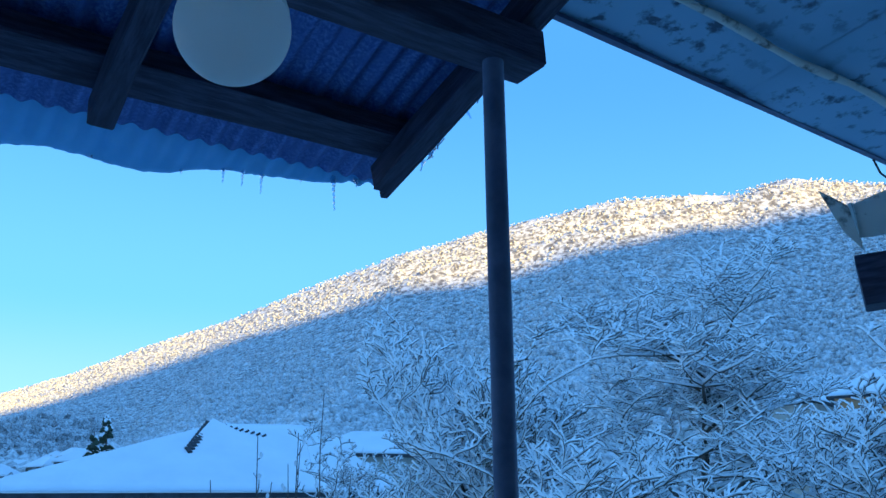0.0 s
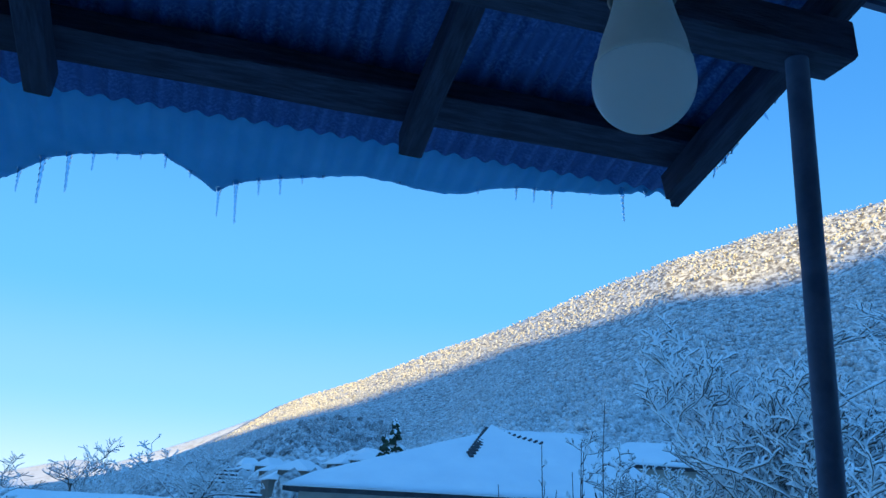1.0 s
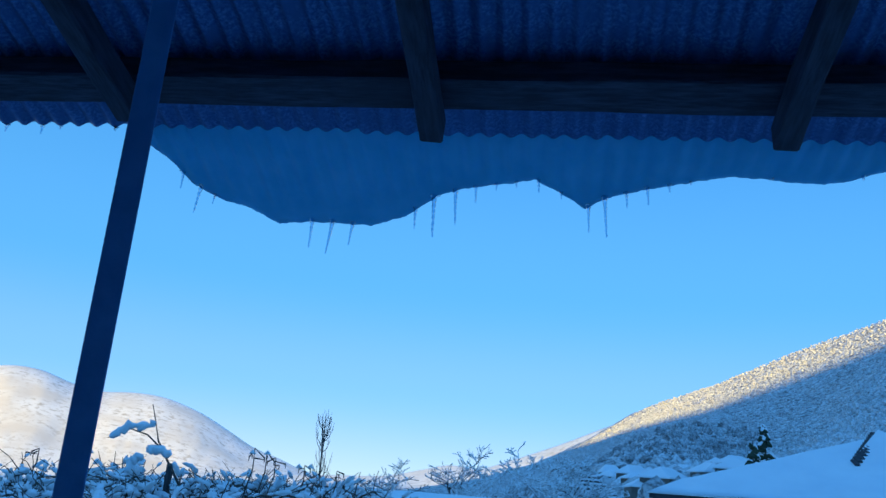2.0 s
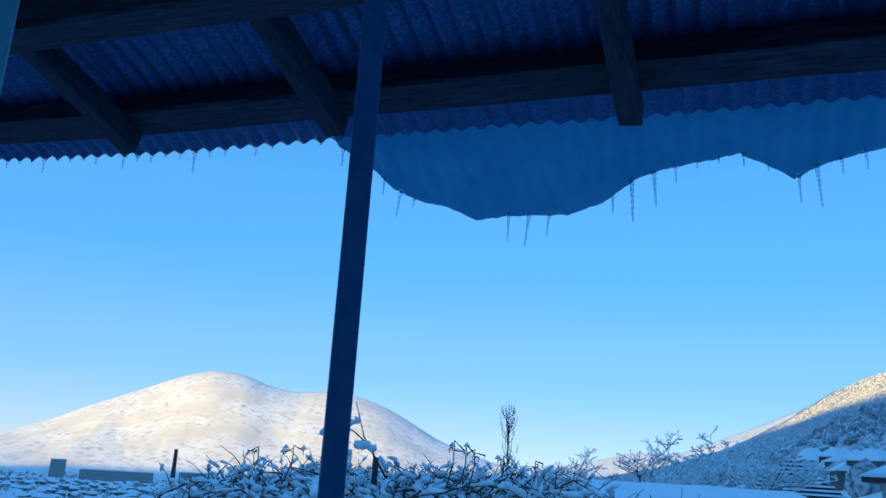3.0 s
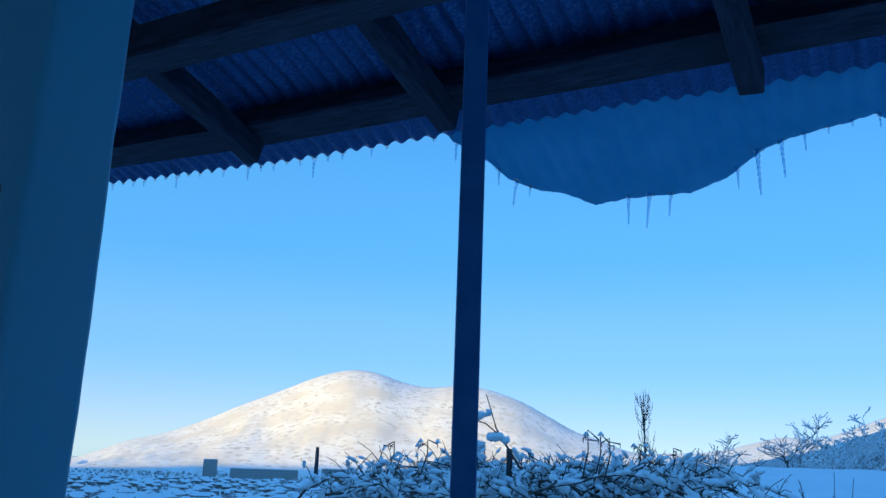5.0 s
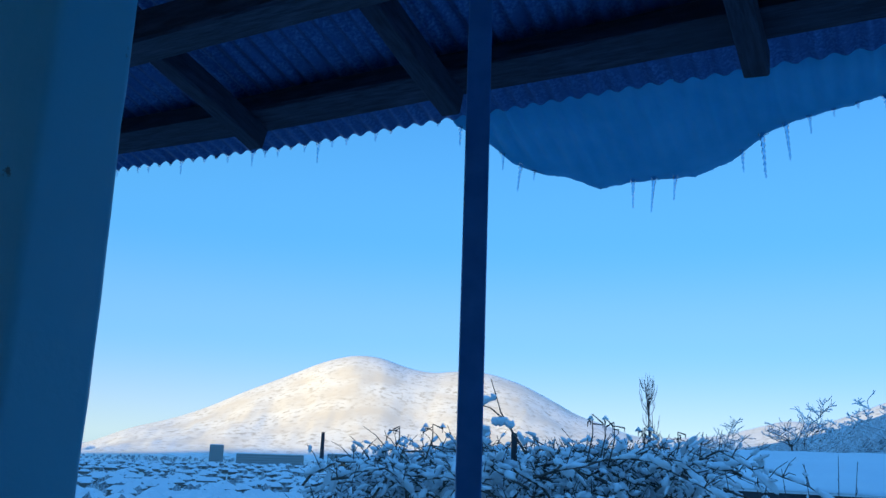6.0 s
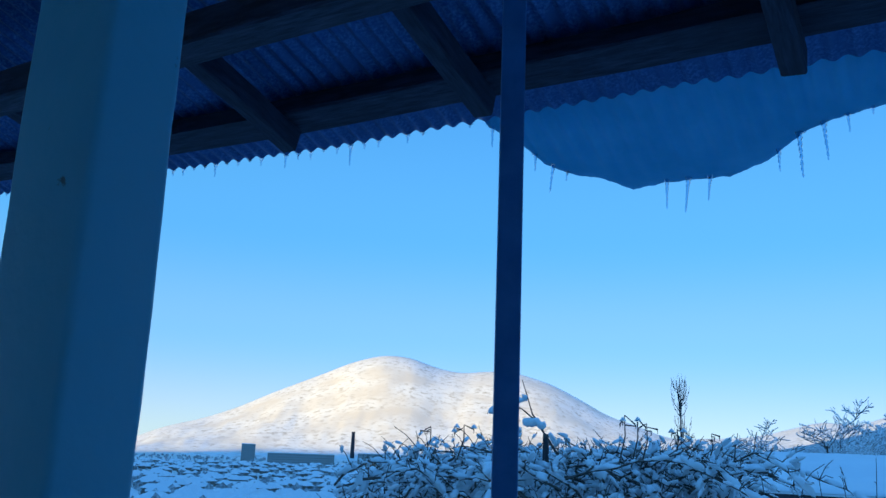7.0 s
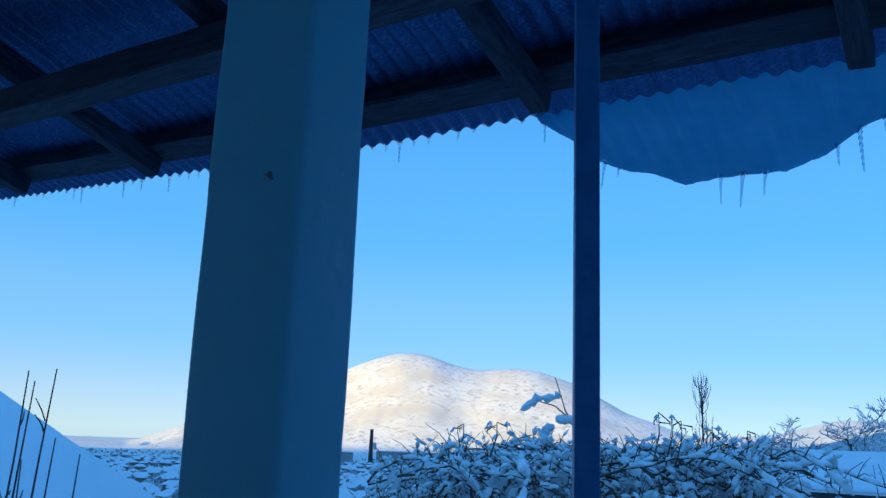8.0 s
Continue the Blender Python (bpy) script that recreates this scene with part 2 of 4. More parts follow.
def ground(az, r):
    az, r = np.broadcast_arrays(np.asarray(az, float), np.asarray(r, float))
    x, y = -np.sin(np.radians(az)) * r, np.cos(np.radians(az)) * r
    near = -3.4
    right = near + np.clip(r - 12, 0, 320) * 0.075
    left = np.interp(r, [12, 60, 150, 350, 900, 1900], [near, -8, -15, -28, -45, -60])
    side = smoothstep(16, -14, az) * smoothstep(-178, -120, az)
    z = left * (1 - side) + right * side
    z = z + 0.25 * fbm(x / 9, y / 9, 3, 5) * smoothstep(10, 40, r)
    # wooded mountain
    crest_r = np.interp(az, B_AZ, B_R)
    crest_el = smooth_interp(az, B_AZ, B_EL, 0.8)
    crest = EYE_Z + crest_r * np.tan(np.radians(crest_el))
    up = np.clip((r - 170) / (crest_r - 170), 0, 1)
    spur = 26 * fbm(az / 7.5 + r / 900, r / 700, 2, 21) * np.sin(np.pi * up) * smoothstep(14, -8, az)
    # a spur that stands in front of the crest, with a hollow behind it
    gap = crest_el - smooth_interp(az, SPUR_AZ, SPUR_EL, 1.5)
    line = 1 - np.clip(gap, 0.3, 4) / np.maximum(crest_el - 2.3, 3)
    here = smoothstep(-64, -55, az) * smoothstep(-27, -34, az)
    hollow = (0.45 + 0.55 * smoothstep(-41, -45, az)) * smoothstep(-57, -52, az) * np.exp(-((up - 0.55 * line - 0.45) / 0.03) ** 2) * here
    ridge = np.exp(-((up - line) / 0.03) ** 2) * here
    spur = spur - 44 * hollow + 18 * ridge
    foot = np.degrees(np.arctan2(z - EYE_Z, np.maximum(r, 1)))
    climb = foot * (1 - up) + crest_el * up
    rise = EYE_Z + r * np.tan(np.radians(climb)) + spur
    back = crest - (r - crest_r) * 0.45
    hill = np.where(r < crest_r, rise, back)
    z = np.where(az < 18, np.maximum(z, np.where(r > 170, hill, -1e3)), z)
    # ridge in the gap behind it
    cz = EYE_Z + 2700 * np.tan(np.radians(smooth_interp(az, C_AZ, C_EL, 1.0, left=-3, right=-3)))
    w = np.clip(1 - np.abs(r - 2700) / np.where(r < 2700, 800, 900), 0, 1)
    z = np.maximum(z, -60 + (cz + 60) * w ** 0.8 + 10 * fbm(x / 200, y / 200, 3, 9) * w * (1 - w) * 4)
    # bare hill across the valley
    az_w = az + 1.4 * fbm(r / 420, az / 7, 2, 3) * smoothstep(3600, 2700, r)
    ca = EYE_Z + 3600 * np.tan(np.radians(smooth_interp(az_w, A_AZ, A_EL, 0.8, left=-3, right=-3)))
    w = np.clip(1 - np.abs(r - 3600) / np.where(r < 3600, 1150, 1000), 0, 1)
    w = w * w * (3 - 2 * w) * 0.55 + w * 0.45
    fold = 15 * fbm(az / 2.2 + r / 500, r / 420, 5, 33) * np.clip(w * (1 - w) * 4, 0, 1)
    z = np.maximum(z, -60 + np.maximum(ca + 60, 0) * w + fold * (ca > -40))
    # the mountain behind the camera that keeps the valley in shade
    s = x * sun_to.x + y * sun_to.y
    s = s / math.hypot(sun_to.x, sun_to.y)
    c = (x * sun_to.y - y * sun_to.x) / math.hypot(sun_to.x, sun_to.y)
    z = z + np.interp(c, SHADE_C, SHADE_H) * np.exp(-((s - 3400) / 620) ** 2) * (s > 500)
    return z


def ground_z(az, r):
    return float(ground(np.array([az]), np.array([r]))[0])


def build_ground():
    az = np.concatenate([np.arange(-180, -76, 1.0), np.arange(-76, 68, 0.16), np.arange(68, 148, 1.0), np.arange(148, 180, 0.4)])
    r = np.concatenate([[1.0], np.geomspace(4, 150, 48)[:-1], np.geomspace(150, 1750, 170)[:-1], np.geomspace(1750, 4850, 90)])
    A, R = np.meshgrid(az, r)
    Z = ground(A, R)
    co = np.stack([-np.sin(np.radians(A)) * R, np.cos(np.radians(A)) * R, Z], -1).reshape(-1, 3)
    n, m = len(az), len(r)
    i, j = np.meshgrid(np.arange(m - 1), np.arange(n), indexing="ij")
    k = (j + 1) % n
    quads = np.stack([i * n + j, (i + 1) * n + j, (i + 1) * n + k, i * n + k], -1).reshape(-1, 4)[:, ::-1]
    me = bpy.data.meshes.new("ground")
    me.vertices.add(len(co))
    me.vertices.foreach_set("co", co.ravel())
    me.loops.add(quads.size)
    me.loops.foreach_set("vertex_index", quads.ravel().astype(np.int32))
    me.polygons.add(len(quads))
    me.polygons.foreach_set("loop_start", np.arange(0, quads.size, 4, dtype=np.int32))
    me.polygons.foreach_set("use_smooth", np.ones(len(quads), bool))
    me.update(calc_edges=True)
    me.validate()
    me.materials.append(GROUND)
    me.materials.append(WOOD_GAPS)
    # ground of the wooded mountain darkened: shaded gaps between crowns put into its colour
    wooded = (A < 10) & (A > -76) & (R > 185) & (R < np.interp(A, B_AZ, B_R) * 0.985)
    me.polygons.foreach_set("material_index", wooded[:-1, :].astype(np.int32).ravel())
    tagged(new("ground", me), "snow-covered ground with wooded and bare snowy mountains", "ground", kind="structure")


GROUND = material("snowfield", (0.52, 0.48, 0.43), (0.88, 0.87, 0.86), 0.045, 0.85, bump=0.8, bump_scale=0.12,
                  third=(0.74, 0.69, 0.63), contrast=(0.34, 0.50))
WOOD_GAPS = material("wood_gaps", (0.20, 0.19, 0.19), (0.76, 0.76, 0.77), 0.16, 0.9, bump=0.8, bump_scale=0.3, contrast=(0.42, 0.58))
build_ground()


def build_forest():
    """Frosted woods on the near mountain: many small irregular crowns."""
    rng = np.random.default_rng(4)
    n = 125000
    az = rng.uniform(-68, 9, n)
    r = np.sqrt(rng.uniform(175 ** 2, 1420 ** 2, n))
    top = np.interp(az, B_AZ, B_R) * 1.02
    keep = (r < top)
    az, r = az[keep], r[keep]
    z = ground(az, r)
    x, y = -np.sin(np.radians(az)) * r, np.cos(np.radians(az)) * r
    dens = fbm(x / 60, y / 60, 3, 8)
    keep = dens + rng.uniform(-0.4, 1.0, len(x)) > -0.12
    x, y, z = x[keep], y[keep], z[keep]
    n = len(x)
    bm = bmesh.new()
    bmesh.ops.create_icosphere(bm, subdivisions=1, radius=1)
    base = np.array([v.co[:] for v in bm.verts])
    tri = np.array([[v.index for v in f.verts] for f in bm.faces])
    bm.free()
    k = len(base)
    size = (0.8 + 2.6 * rng.random(n) ** 1.8) * np.interp(np.hypot(x, y), [200, 600, 900], [1.0, 0.82, 0.5])
    v = base[None] * (1 + rng.uniform(-0.42, 0.42, (n, k, 1)))
    v = v * np.stack([size, size, size * rng.uniform(0.6, 1.15, n)], -1)[:, None]
    a = rng.uniform(0, 6.28, n)
    ca, sa = np.cos(a)[:, None], np.sin(a)[:, None]
    vx, vy = v[..., 0] * ca - v[..., 1] * sa, v[..., 0] * sa + v[..., 1] * ca
    co = np.stack([vx + x[:, None], vy + y[:, None], v[..., 2] + z[:, None] + size[:, None] * 0.35], -1).reshape(-1, 3)
    faces = (tri[None] + (np.arange(n) * k)[:, None, None]).reshape(-1, 3)
    me = bpy.data.meshes.new("forest")
    me.vertices.add(len(co))
    me.vertices.foreach_set("co", co.ravel())
    me.loops.add(faces.size)
    me.loops.foreach_set("vertex_index", faces.ravel().astype(np.int32))
    me.polygons.add(len(faces))
    me.polygons.foreach_set("loop_start", np.arange(0, faces.size, 3, dtype=np.int32))
    me.update(calc_edges=True)
    me.materials.append(WOODS)
    tagged(new("forest", me), "frost-covered leafless woodland on the mountainside", "forest", kind="stuff")


WOODS = material("frosted_crowns", (0.25, 0.24, 0.24), (0.88, 0.88, 0.90), 0.7, 0.9, contrast=(0.28, 0.58), island=0.3)
build_forest()

# ---- the porch ----
SLOPE = 0.277          # fall of the roof per metre outwards
EAVE_Y, EAVE_Z = 2.70, 2.865
ROOF_X0, ROOF_X1 = -7.0, 1.56
BACK_Y = -1.3
PITCH = 0.076          # corrugation
TILT = math.degrees(math.atan(SLOPE))


def rise(x):
    """The roof lifts a little towards its far end."""
    return 0.035 * max(0.0, -2.7 - x)


def under(y, x=0.0):
    """Underside of the roof sheet."""
    return EAVE_Z - SLOPE * (y - EAVE_Y) + rise(x)


def corrugated_roof():
    roof = thing("porch_roof", (0, 0, 0), "galvanised corrugated sheet roof over the porch", "roof", kind="structure")
    sheet_w = PITCH * 11
    n_sheet = int(math.ceil((ROOF_X1 - ROOF_X0) / sheet_w))
    rng = random.Random(12)
    for s in range(n_sheet):
        x1 = ROOF_X1 - s * sheet_w
        x0 = max(ROOF_X0, x1 - sheet_w - PITCH * 0.6)
        steps = int((x1 - x0) / PITCH * 10)
        lift = 0.0022 * (s % 2)
        dy = rng.uniform(-0.006, 0.006)
        verts, faces = [], []
        rows = [EAVE_Y + dy, 2.3, 1.6, 0.8, 0.0, BACK_Y]
        for y in rows:
            for i in range(steps + 1):
                x = x0 + (x1 - x0) * i / steps
                w = 0.0085 * math.sin(2 * math.pi * (x - ROOF_X1) / PITCH)
                z = under(y, x) + 0.0085 + w + lift
                verts.append((x, y, z))
        m = steps + 1
        for j in range(len(rows) - 1):
            for i in range(steps):
                faces.append((j * m + i, j * m + i + 1, (j + 1) * m + i + 1, (j + 1) * m + i))
        # thickness
        o = len(verts)
        verts += [(x, y, z + 0.0012) for x, y, z in verts]
        top = [tuple(o + k for k in reversed(f)) for f in faces]
        rim = [(i, o + i, o + i + 1, i + 1) for i in range(steps)]
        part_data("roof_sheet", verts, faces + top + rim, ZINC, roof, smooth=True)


corrugated_roof()

RAFTER_X = [1.42, 0.448, -0.68, -1.735, -2.66, -3.85, -4.95, -6.1]
RAFTER_H, PURLIN_H = 0.10, 0.084


def rafters():
    for i, x in enumerate(RAFTER_X):
        y_end = 2.47 if i < 3 else 2.40
        length = (y_end - BACK_Y) / math.cos(radians(TILT))
        v, f = timber(length, 0.075, RAFTER_H, 30 + i, segments=14)
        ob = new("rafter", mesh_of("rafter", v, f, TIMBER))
        z = under(BACK_Y, x) - (PURLIN_H + RAFTER_H) / math.cos(radians(TILT))
        ob.matrix_world = Matrix.Translation((x, BACK_Y, z)) @ Matrix.Rotation(radians(90), 4, 'Z') @ Matrix.Rotation(radians(TILT), 4, 'Y')
        tagged(ob, "rough dark weathered wooden rafter under the roof", "rafter", "porch rafters", kind="structure")


rafters()


def purlins():
    for i, y in enumerate((2.38, 1.15, 0.1, -0.95)):
        v, f = timber(ROOF_X1 - 0.06 - ROOF_X0, 0.15 if i == 0 else 0.10, PURLIN_H, 60 + i, segments=26, wander=0.008)
        v = [(a, b, c + rise(ROOF_X0 + a)) for a, b, c in v]
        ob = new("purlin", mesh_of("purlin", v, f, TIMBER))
        z = under(y) - PURLIN_H / math.cos(radians(TILT)) + 0.0
        ob.matrix_world = Matrix.Translation((ROOF_X0, y, z)) @ Matrix.Rotation(radians(-TILT), 4, 'X')
        tagged(ob, "rough dark wooden purlin lying across the rafters", "purlin", "porch purlins", kind="structure")


purlins()

# main beam on the posts
v, f = timber(1.44 - ROOF_X0, 0.14, 0.115, 77, bevel=0.008, segments=30, wander=0.006)
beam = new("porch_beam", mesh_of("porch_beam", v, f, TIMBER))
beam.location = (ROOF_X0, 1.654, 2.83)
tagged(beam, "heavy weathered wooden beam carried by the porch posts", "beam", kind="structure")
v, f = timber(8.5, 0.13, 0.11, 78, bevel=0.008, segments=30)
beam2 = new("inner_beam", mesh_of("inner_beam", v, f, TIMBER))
beam2.location = (ROOF_X0, 0.268, 3.225)
tagged(beam2, "dark wooden beam above the painted pillar", "beam", kind="structure")

# verge board along the open end of the roof
v, f = timber((2.635 - BACK_Y) / math.cos(radians(TILT)), 0.03, 0.105, 79, bevel=0.003, segments=14, wander=0.003)
board = new("verge_board", mesh_of("verge_board", v, f, TIMBER))
board.matrix_world = Matrix.Translation((1.528, BACK_Y, under(BACK_Y) - 0.098)) @ Matrix.Rotation(radians(90), 4, 'Z') @ Matrix.Rotation(radians(TILT), 4, 'Y')
tagged(board, "grey weathered verge board along the roof's open end", "board", kind="structure")


def round_post(x, y, top):
    post = thing("porch_post", (x, y, 0), "dark painted round steel pipe post under the beam", "post", "porch posts", "structure")
    v, f = tube([(0, 0, 0.0), (0, 0, 1.0), (0, 0, top)], [0.03, 0.03, 0.03], 28)
    part_data("pipe", v, f, STEEL, post, smooth=True)
    part("foot_plate", box(-0.07, 0.07, -0.07, 0.07, 0.0, 0.006, 0.001), STEEL, post)


def box_post(x, y, top):
    post = thing("square_porch_post", (x, y, 0), "dark painted square steel tube post under the beam", "post", "porch posts", "structure")
    part("tube", box(-0.0295, 0.0295, -0.025, 0.025, 0.0, top, 0.004), BLUE_STEEL, post)
    post.rotation_euler = (0, 0, radians(29))
    part("foot_plate", box(-0.07, 0.07, -0.07, 0.07, 0.0, 0.006, 0.001), STEEL, post)


round_post(1.303, 1.651, 2.832)
box_post(-1.239, 1.642, 2.832)


def pillar():
    """The painted pillar beside the camera: worn, rounded edges, a little wider at the top."""
    p = thing("painted_pillar", (-0.9350, 0.269, 0), "pale grey-green painted pillar with chipped worn edges", "pillar", kind="structure")
    hx, hy, rad = 0.0505, 0.0372, 0.007
    rng = random.Random(3)
    prof = []
    for cx, cy, a0 in ((hx - rad, hy - rad, 0), (-hx + rad, hy - rad, 90), (-hx + rad, -hy + rad, 180), (hx - rad, -hy + rad, 270)):
        for k in range(7):
            a = radians(a0 + 90 * k / 6)
            prof.append((cx + rad * math.cos(a), cy + rad * math.sin(a)))
    verts, faces, m, rows = [], [], len(prof), 90
    for i in range(rows + 1):
        z = 3.23 * i / rows
        k = 1.0 + 0.012 * (z - 1.7)
        for j, (x, y) in enumerate(prof):
            q = 0.0011 * noise.noise(Vector((x * 30, y * 30, z * 9))) + 0.0007 * noise.noise(Vector((x * 60, y * 60, z * 40)))
            verts.append((x * k + q, y * k + q, z))
    for i in range(rows):
        for j in range(m):
            a, b = i * m + j, i * m + (j + 1) % m
            faces.append((a, b, b + m, a + m))
    faces.append(tuple(reversed(range(m))))
    faces.append(tuple(rows * m + j for j in range(m)))
    part_data("shaft", verts, faces, PAINT, p, smooth=True)


pillar()

# unseen wall and floor are lightened to bounce light onto pillar and timbers
BOUNCE_WALL = material("bounce_wall", (0.70, 0.67, 0.60), (0.80, 0.77, 0.70), 2.0, 0.9, bump=0.003)
FLOOR = material("worn_floor", (0.22, 0.21, 0.20), (0.32, 0.31, 0.29), 4.0, 0.9, bump=0.002)
# floor, house wall behind and the far end of the porch
part_floor = thing("porch_floor", (0, 0, 0), "grey concrete porch floor", "floor", kind="structure")
part("slab", box(-7.2, 6.2, -1.5, 1.85, -0.22, 0.0), FLOOR, part_floor)
house = thing("house_wall", (0, 0, 0), "unseen plain house wall behind the porch", "wall", kind="structure")
part("upper_wall", box(-7.2, 6.2, -1.55, -1.30, 0.002, 3.93), BOUNCE_WALL, house)
part("lower_wall", box(-7.2, 6.2, -1.50, 1.80, -4.2, -0.222), WALL, house)


# ---- snow slab sliding off the eave, with icicles ----
SNOW_X = np.array([-1.90, -1.87, -1.83, -1.79, -1.75, -1.65, -1.54, -1.44, -1.33, -1.18, -1.04, -0.88, -0.73, -0.63, -0.35, -0.26, -0.15, -0.07, 0.18, 0.37, 0.54, 0.69, 0.77, 0.84, 0.99, 1.14, 1.33, 1.46, 1.56])
SNOW_Y = np.array([2.70, 2.76, 2.82, 2.88, 3.00, 3.09, 3.13, 3.22, 3.20, 3.20, 3.21, 3.15, 3.02, 2.98, 2.92, 2.98, 3.07, 3.00, 2.92, 2.87, 2.89, 2.90, 2.88, 2.84, 2.80, 2.79, 2.76, 2.73, 2.715])


def slab_edge(x):
    return float(np.interp(x, SNOW_X, SNOW_Y)) + 0.008 * noise.noise(Vector((x * 22, 3, 0))) + 0.004 * noise.noise(Vector((x * 70, 8, 0)))


def slab_under(x, y):
    """Underside: printed by the corrugation near the sheet, drooping outwards."""
    d = max(0.0, y - EAVE_Y)
    fade = math.exp(-d / 0.8) * min(1.0, max(0.0, 1 - d / max(0.05, slab_edge(x) - EAVE_Y)) / 0.35)
    w = 0.0105 * math.sin(2 * math.pi * (x - ROOF_X1) / PITCH)
    return EAVE_Z + 0.012 * math.exp(-d / 0.05) + 0.016 * math.exp(-d / 0.012) + w * fade - 0.32 * d - 0.10 * d * d + 0.004 * noise.noise(Vector((x * 9, y * 9, 1)))


def snow_slab():
    slab = thing("roof_snow", (0, 0, 0), "thick snow slab creeping over the corrugated eave", "snow")
    n, m = 420, 16
    verts, faces = [], []
    x0, x1 = -1.90, 1.56
    y_in = 1.9
    for i in range(n + 1):
        x = x0 + (x1 - x0) * i / n
        ye = slab_edge(x)
        thick = 0.10 * min(1.0, (x - x0) / 0.15 + 0.1)
        for k in range(m + 1):
            y = EAVE_Y - 0.12 + (ye - EAVE_Y + 0.12) * k / m
            z = slab_under(x, y) if y > EAVE_Y else under(y) + 0.024
            verts.append((x, y, z))
        for k in range(m + 1):
            y = ye + 0.0 - (ye - y_in) * k / m
            bulge = math.sin(min(1.0, (k + 0.4) / 3.0) * math.pi / 2)
            verts.append((x, y, (slab_under(x, y) if y > EAVE_Y else under(y) + 0.024) + 0.012 + thick * bulge))
    w = 2 * (m + 1)
    for i in range(n):
        for k in range(w - 1):
            a = i * w + k
            faces.append((a, a + 1, a + w + 1, a + w))
    faces.append(tuple(range(w)))
    faces.append(tuple(n * w + k for k in reversed(range(w))))
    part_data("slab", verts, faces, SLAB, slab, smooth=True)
    # snow lying on the bare part of the roof, above the sheet
    verts, faces = [], []
    for i in range(61):
        x = ROOF_X0 + (x0 - ROOF_X0) * i / 60
        for y, h in ((2.35, 0.03), (2.2, 0.12), (0.5, 0.14), (BACK_Y, 0.14)):
            verts.append((x, y, under(y, x) + h))
    for i in range(60):
        for k in range(3):
            a = i * 4 + k
            faces.append((a, a + 4, a + 5, a + 1))
    part_data("upper_snow", verts, faces, SNOW, slab, smooth=True)


snow_slab()


def icicle(x, y, z, length, width, lean=0.0, seed=0):
    """A beaded icicle with a flared root and a drop at its tip."""
    rng = random.Random(seed)
    ob_pts, rad = [], []
    n = 9 + int(length * 90)
    beat = rng.uniform(1.7, 2.6)
    for k in range(n + 1):
        q = k / n
        ob_pts.append((lean * q * length + rng.uniform(-1, 1) * 0.0010, rng.uniform(-1, 1) * 0.0010, -q * length + 0.006))
        r = width * (0.34 + 0.5 * (1 - q) ** 1.4) * (1 + 0.30 * math.sin(k * beat + seed)) + width * 1.1 * math.exp(-q * length / 0.009)
        rad.append(max(0.0017, r) if k < n else 0.0012)
    v, f = tube(ob_pts, rad, 7)
    ob = new("icicle", mesh_of("icicle", v, f, ICE, True))
    ob.location = (x, y, z)
    tagged(ob, "thin clear icicle hanging from the eave", "icicle", "eave icicles")


def icicles():
    # along the snow slab: place along the eave, length, lean
    hanging = (
        (-1.875, 0.091, 0.01), (-1.769, 0.08, -0.0), (-1.722, 0.123, -0.12), (-1.673, 0.049, -0.18), (-1.286, 0.129, -0.02), (-1.197, 0.152, -0.11),
        (-1.113, 0.105, -0.08), (-0.832, 0.096, 0.01), (-0.748, 0.18, 0.03), (-0.66, 0.153, 0.06), (-0.578, 0.077, 0.05), (-0.497, 0.038, 0.03),
        (-0.42, 0.036, 0.06), (-0.337, 0.061, 0.08), (-0.25, 0.038, 0.05), (-0.142, 0.115, 0.04), (-0.083, 0.169, 0.07), (-0.004, 0.072, 0.06),
        (0.07, 0.079, 0.08), (0.149, 0.043, 0.03), (0.223, 0.024, 0.02), (0.507, 0.019, 0.01), (0.808, 0.029, -0.01), (0.948, 0.061, -0.02),
        (1.015, 0.066, -0.0), (1.086, 0.086, 0.0), (1.237, 0.022, -0.04), (1.363, 0.131, 0.06), (1.451, 0.03, 0.01),
    )
    for i, (x, length, lean) in enumerate(hanging):
        y = slab_edge(x) - 0.008
        icicle(x, y, slab_under(x, y) + 0.004, length, 0.0055 + 0.035 * length, lean, 100 + i)
    # one from every trough of the bare sheet
    rng = random.Random(8)
    k = 0
    while True:
        x = ROOF_X1 - PITCH * (k + 0.25)
        k += 1
        if x < ROOF_X0:
            break
        if x > -1.93:
            continue
        length = rng.choice((0.012, 0.016, 0.022, 0.03, 0.035, 0.06, 0.085))
        if rng.random() < 0.2:
            continue
        icicle(x, EAVE_Y - 0.004, EAVE_Z + 0.001 + rise(x), length * 1.15, 0.0055 + 0.035 * length, 0, 300 + k)


icicles()


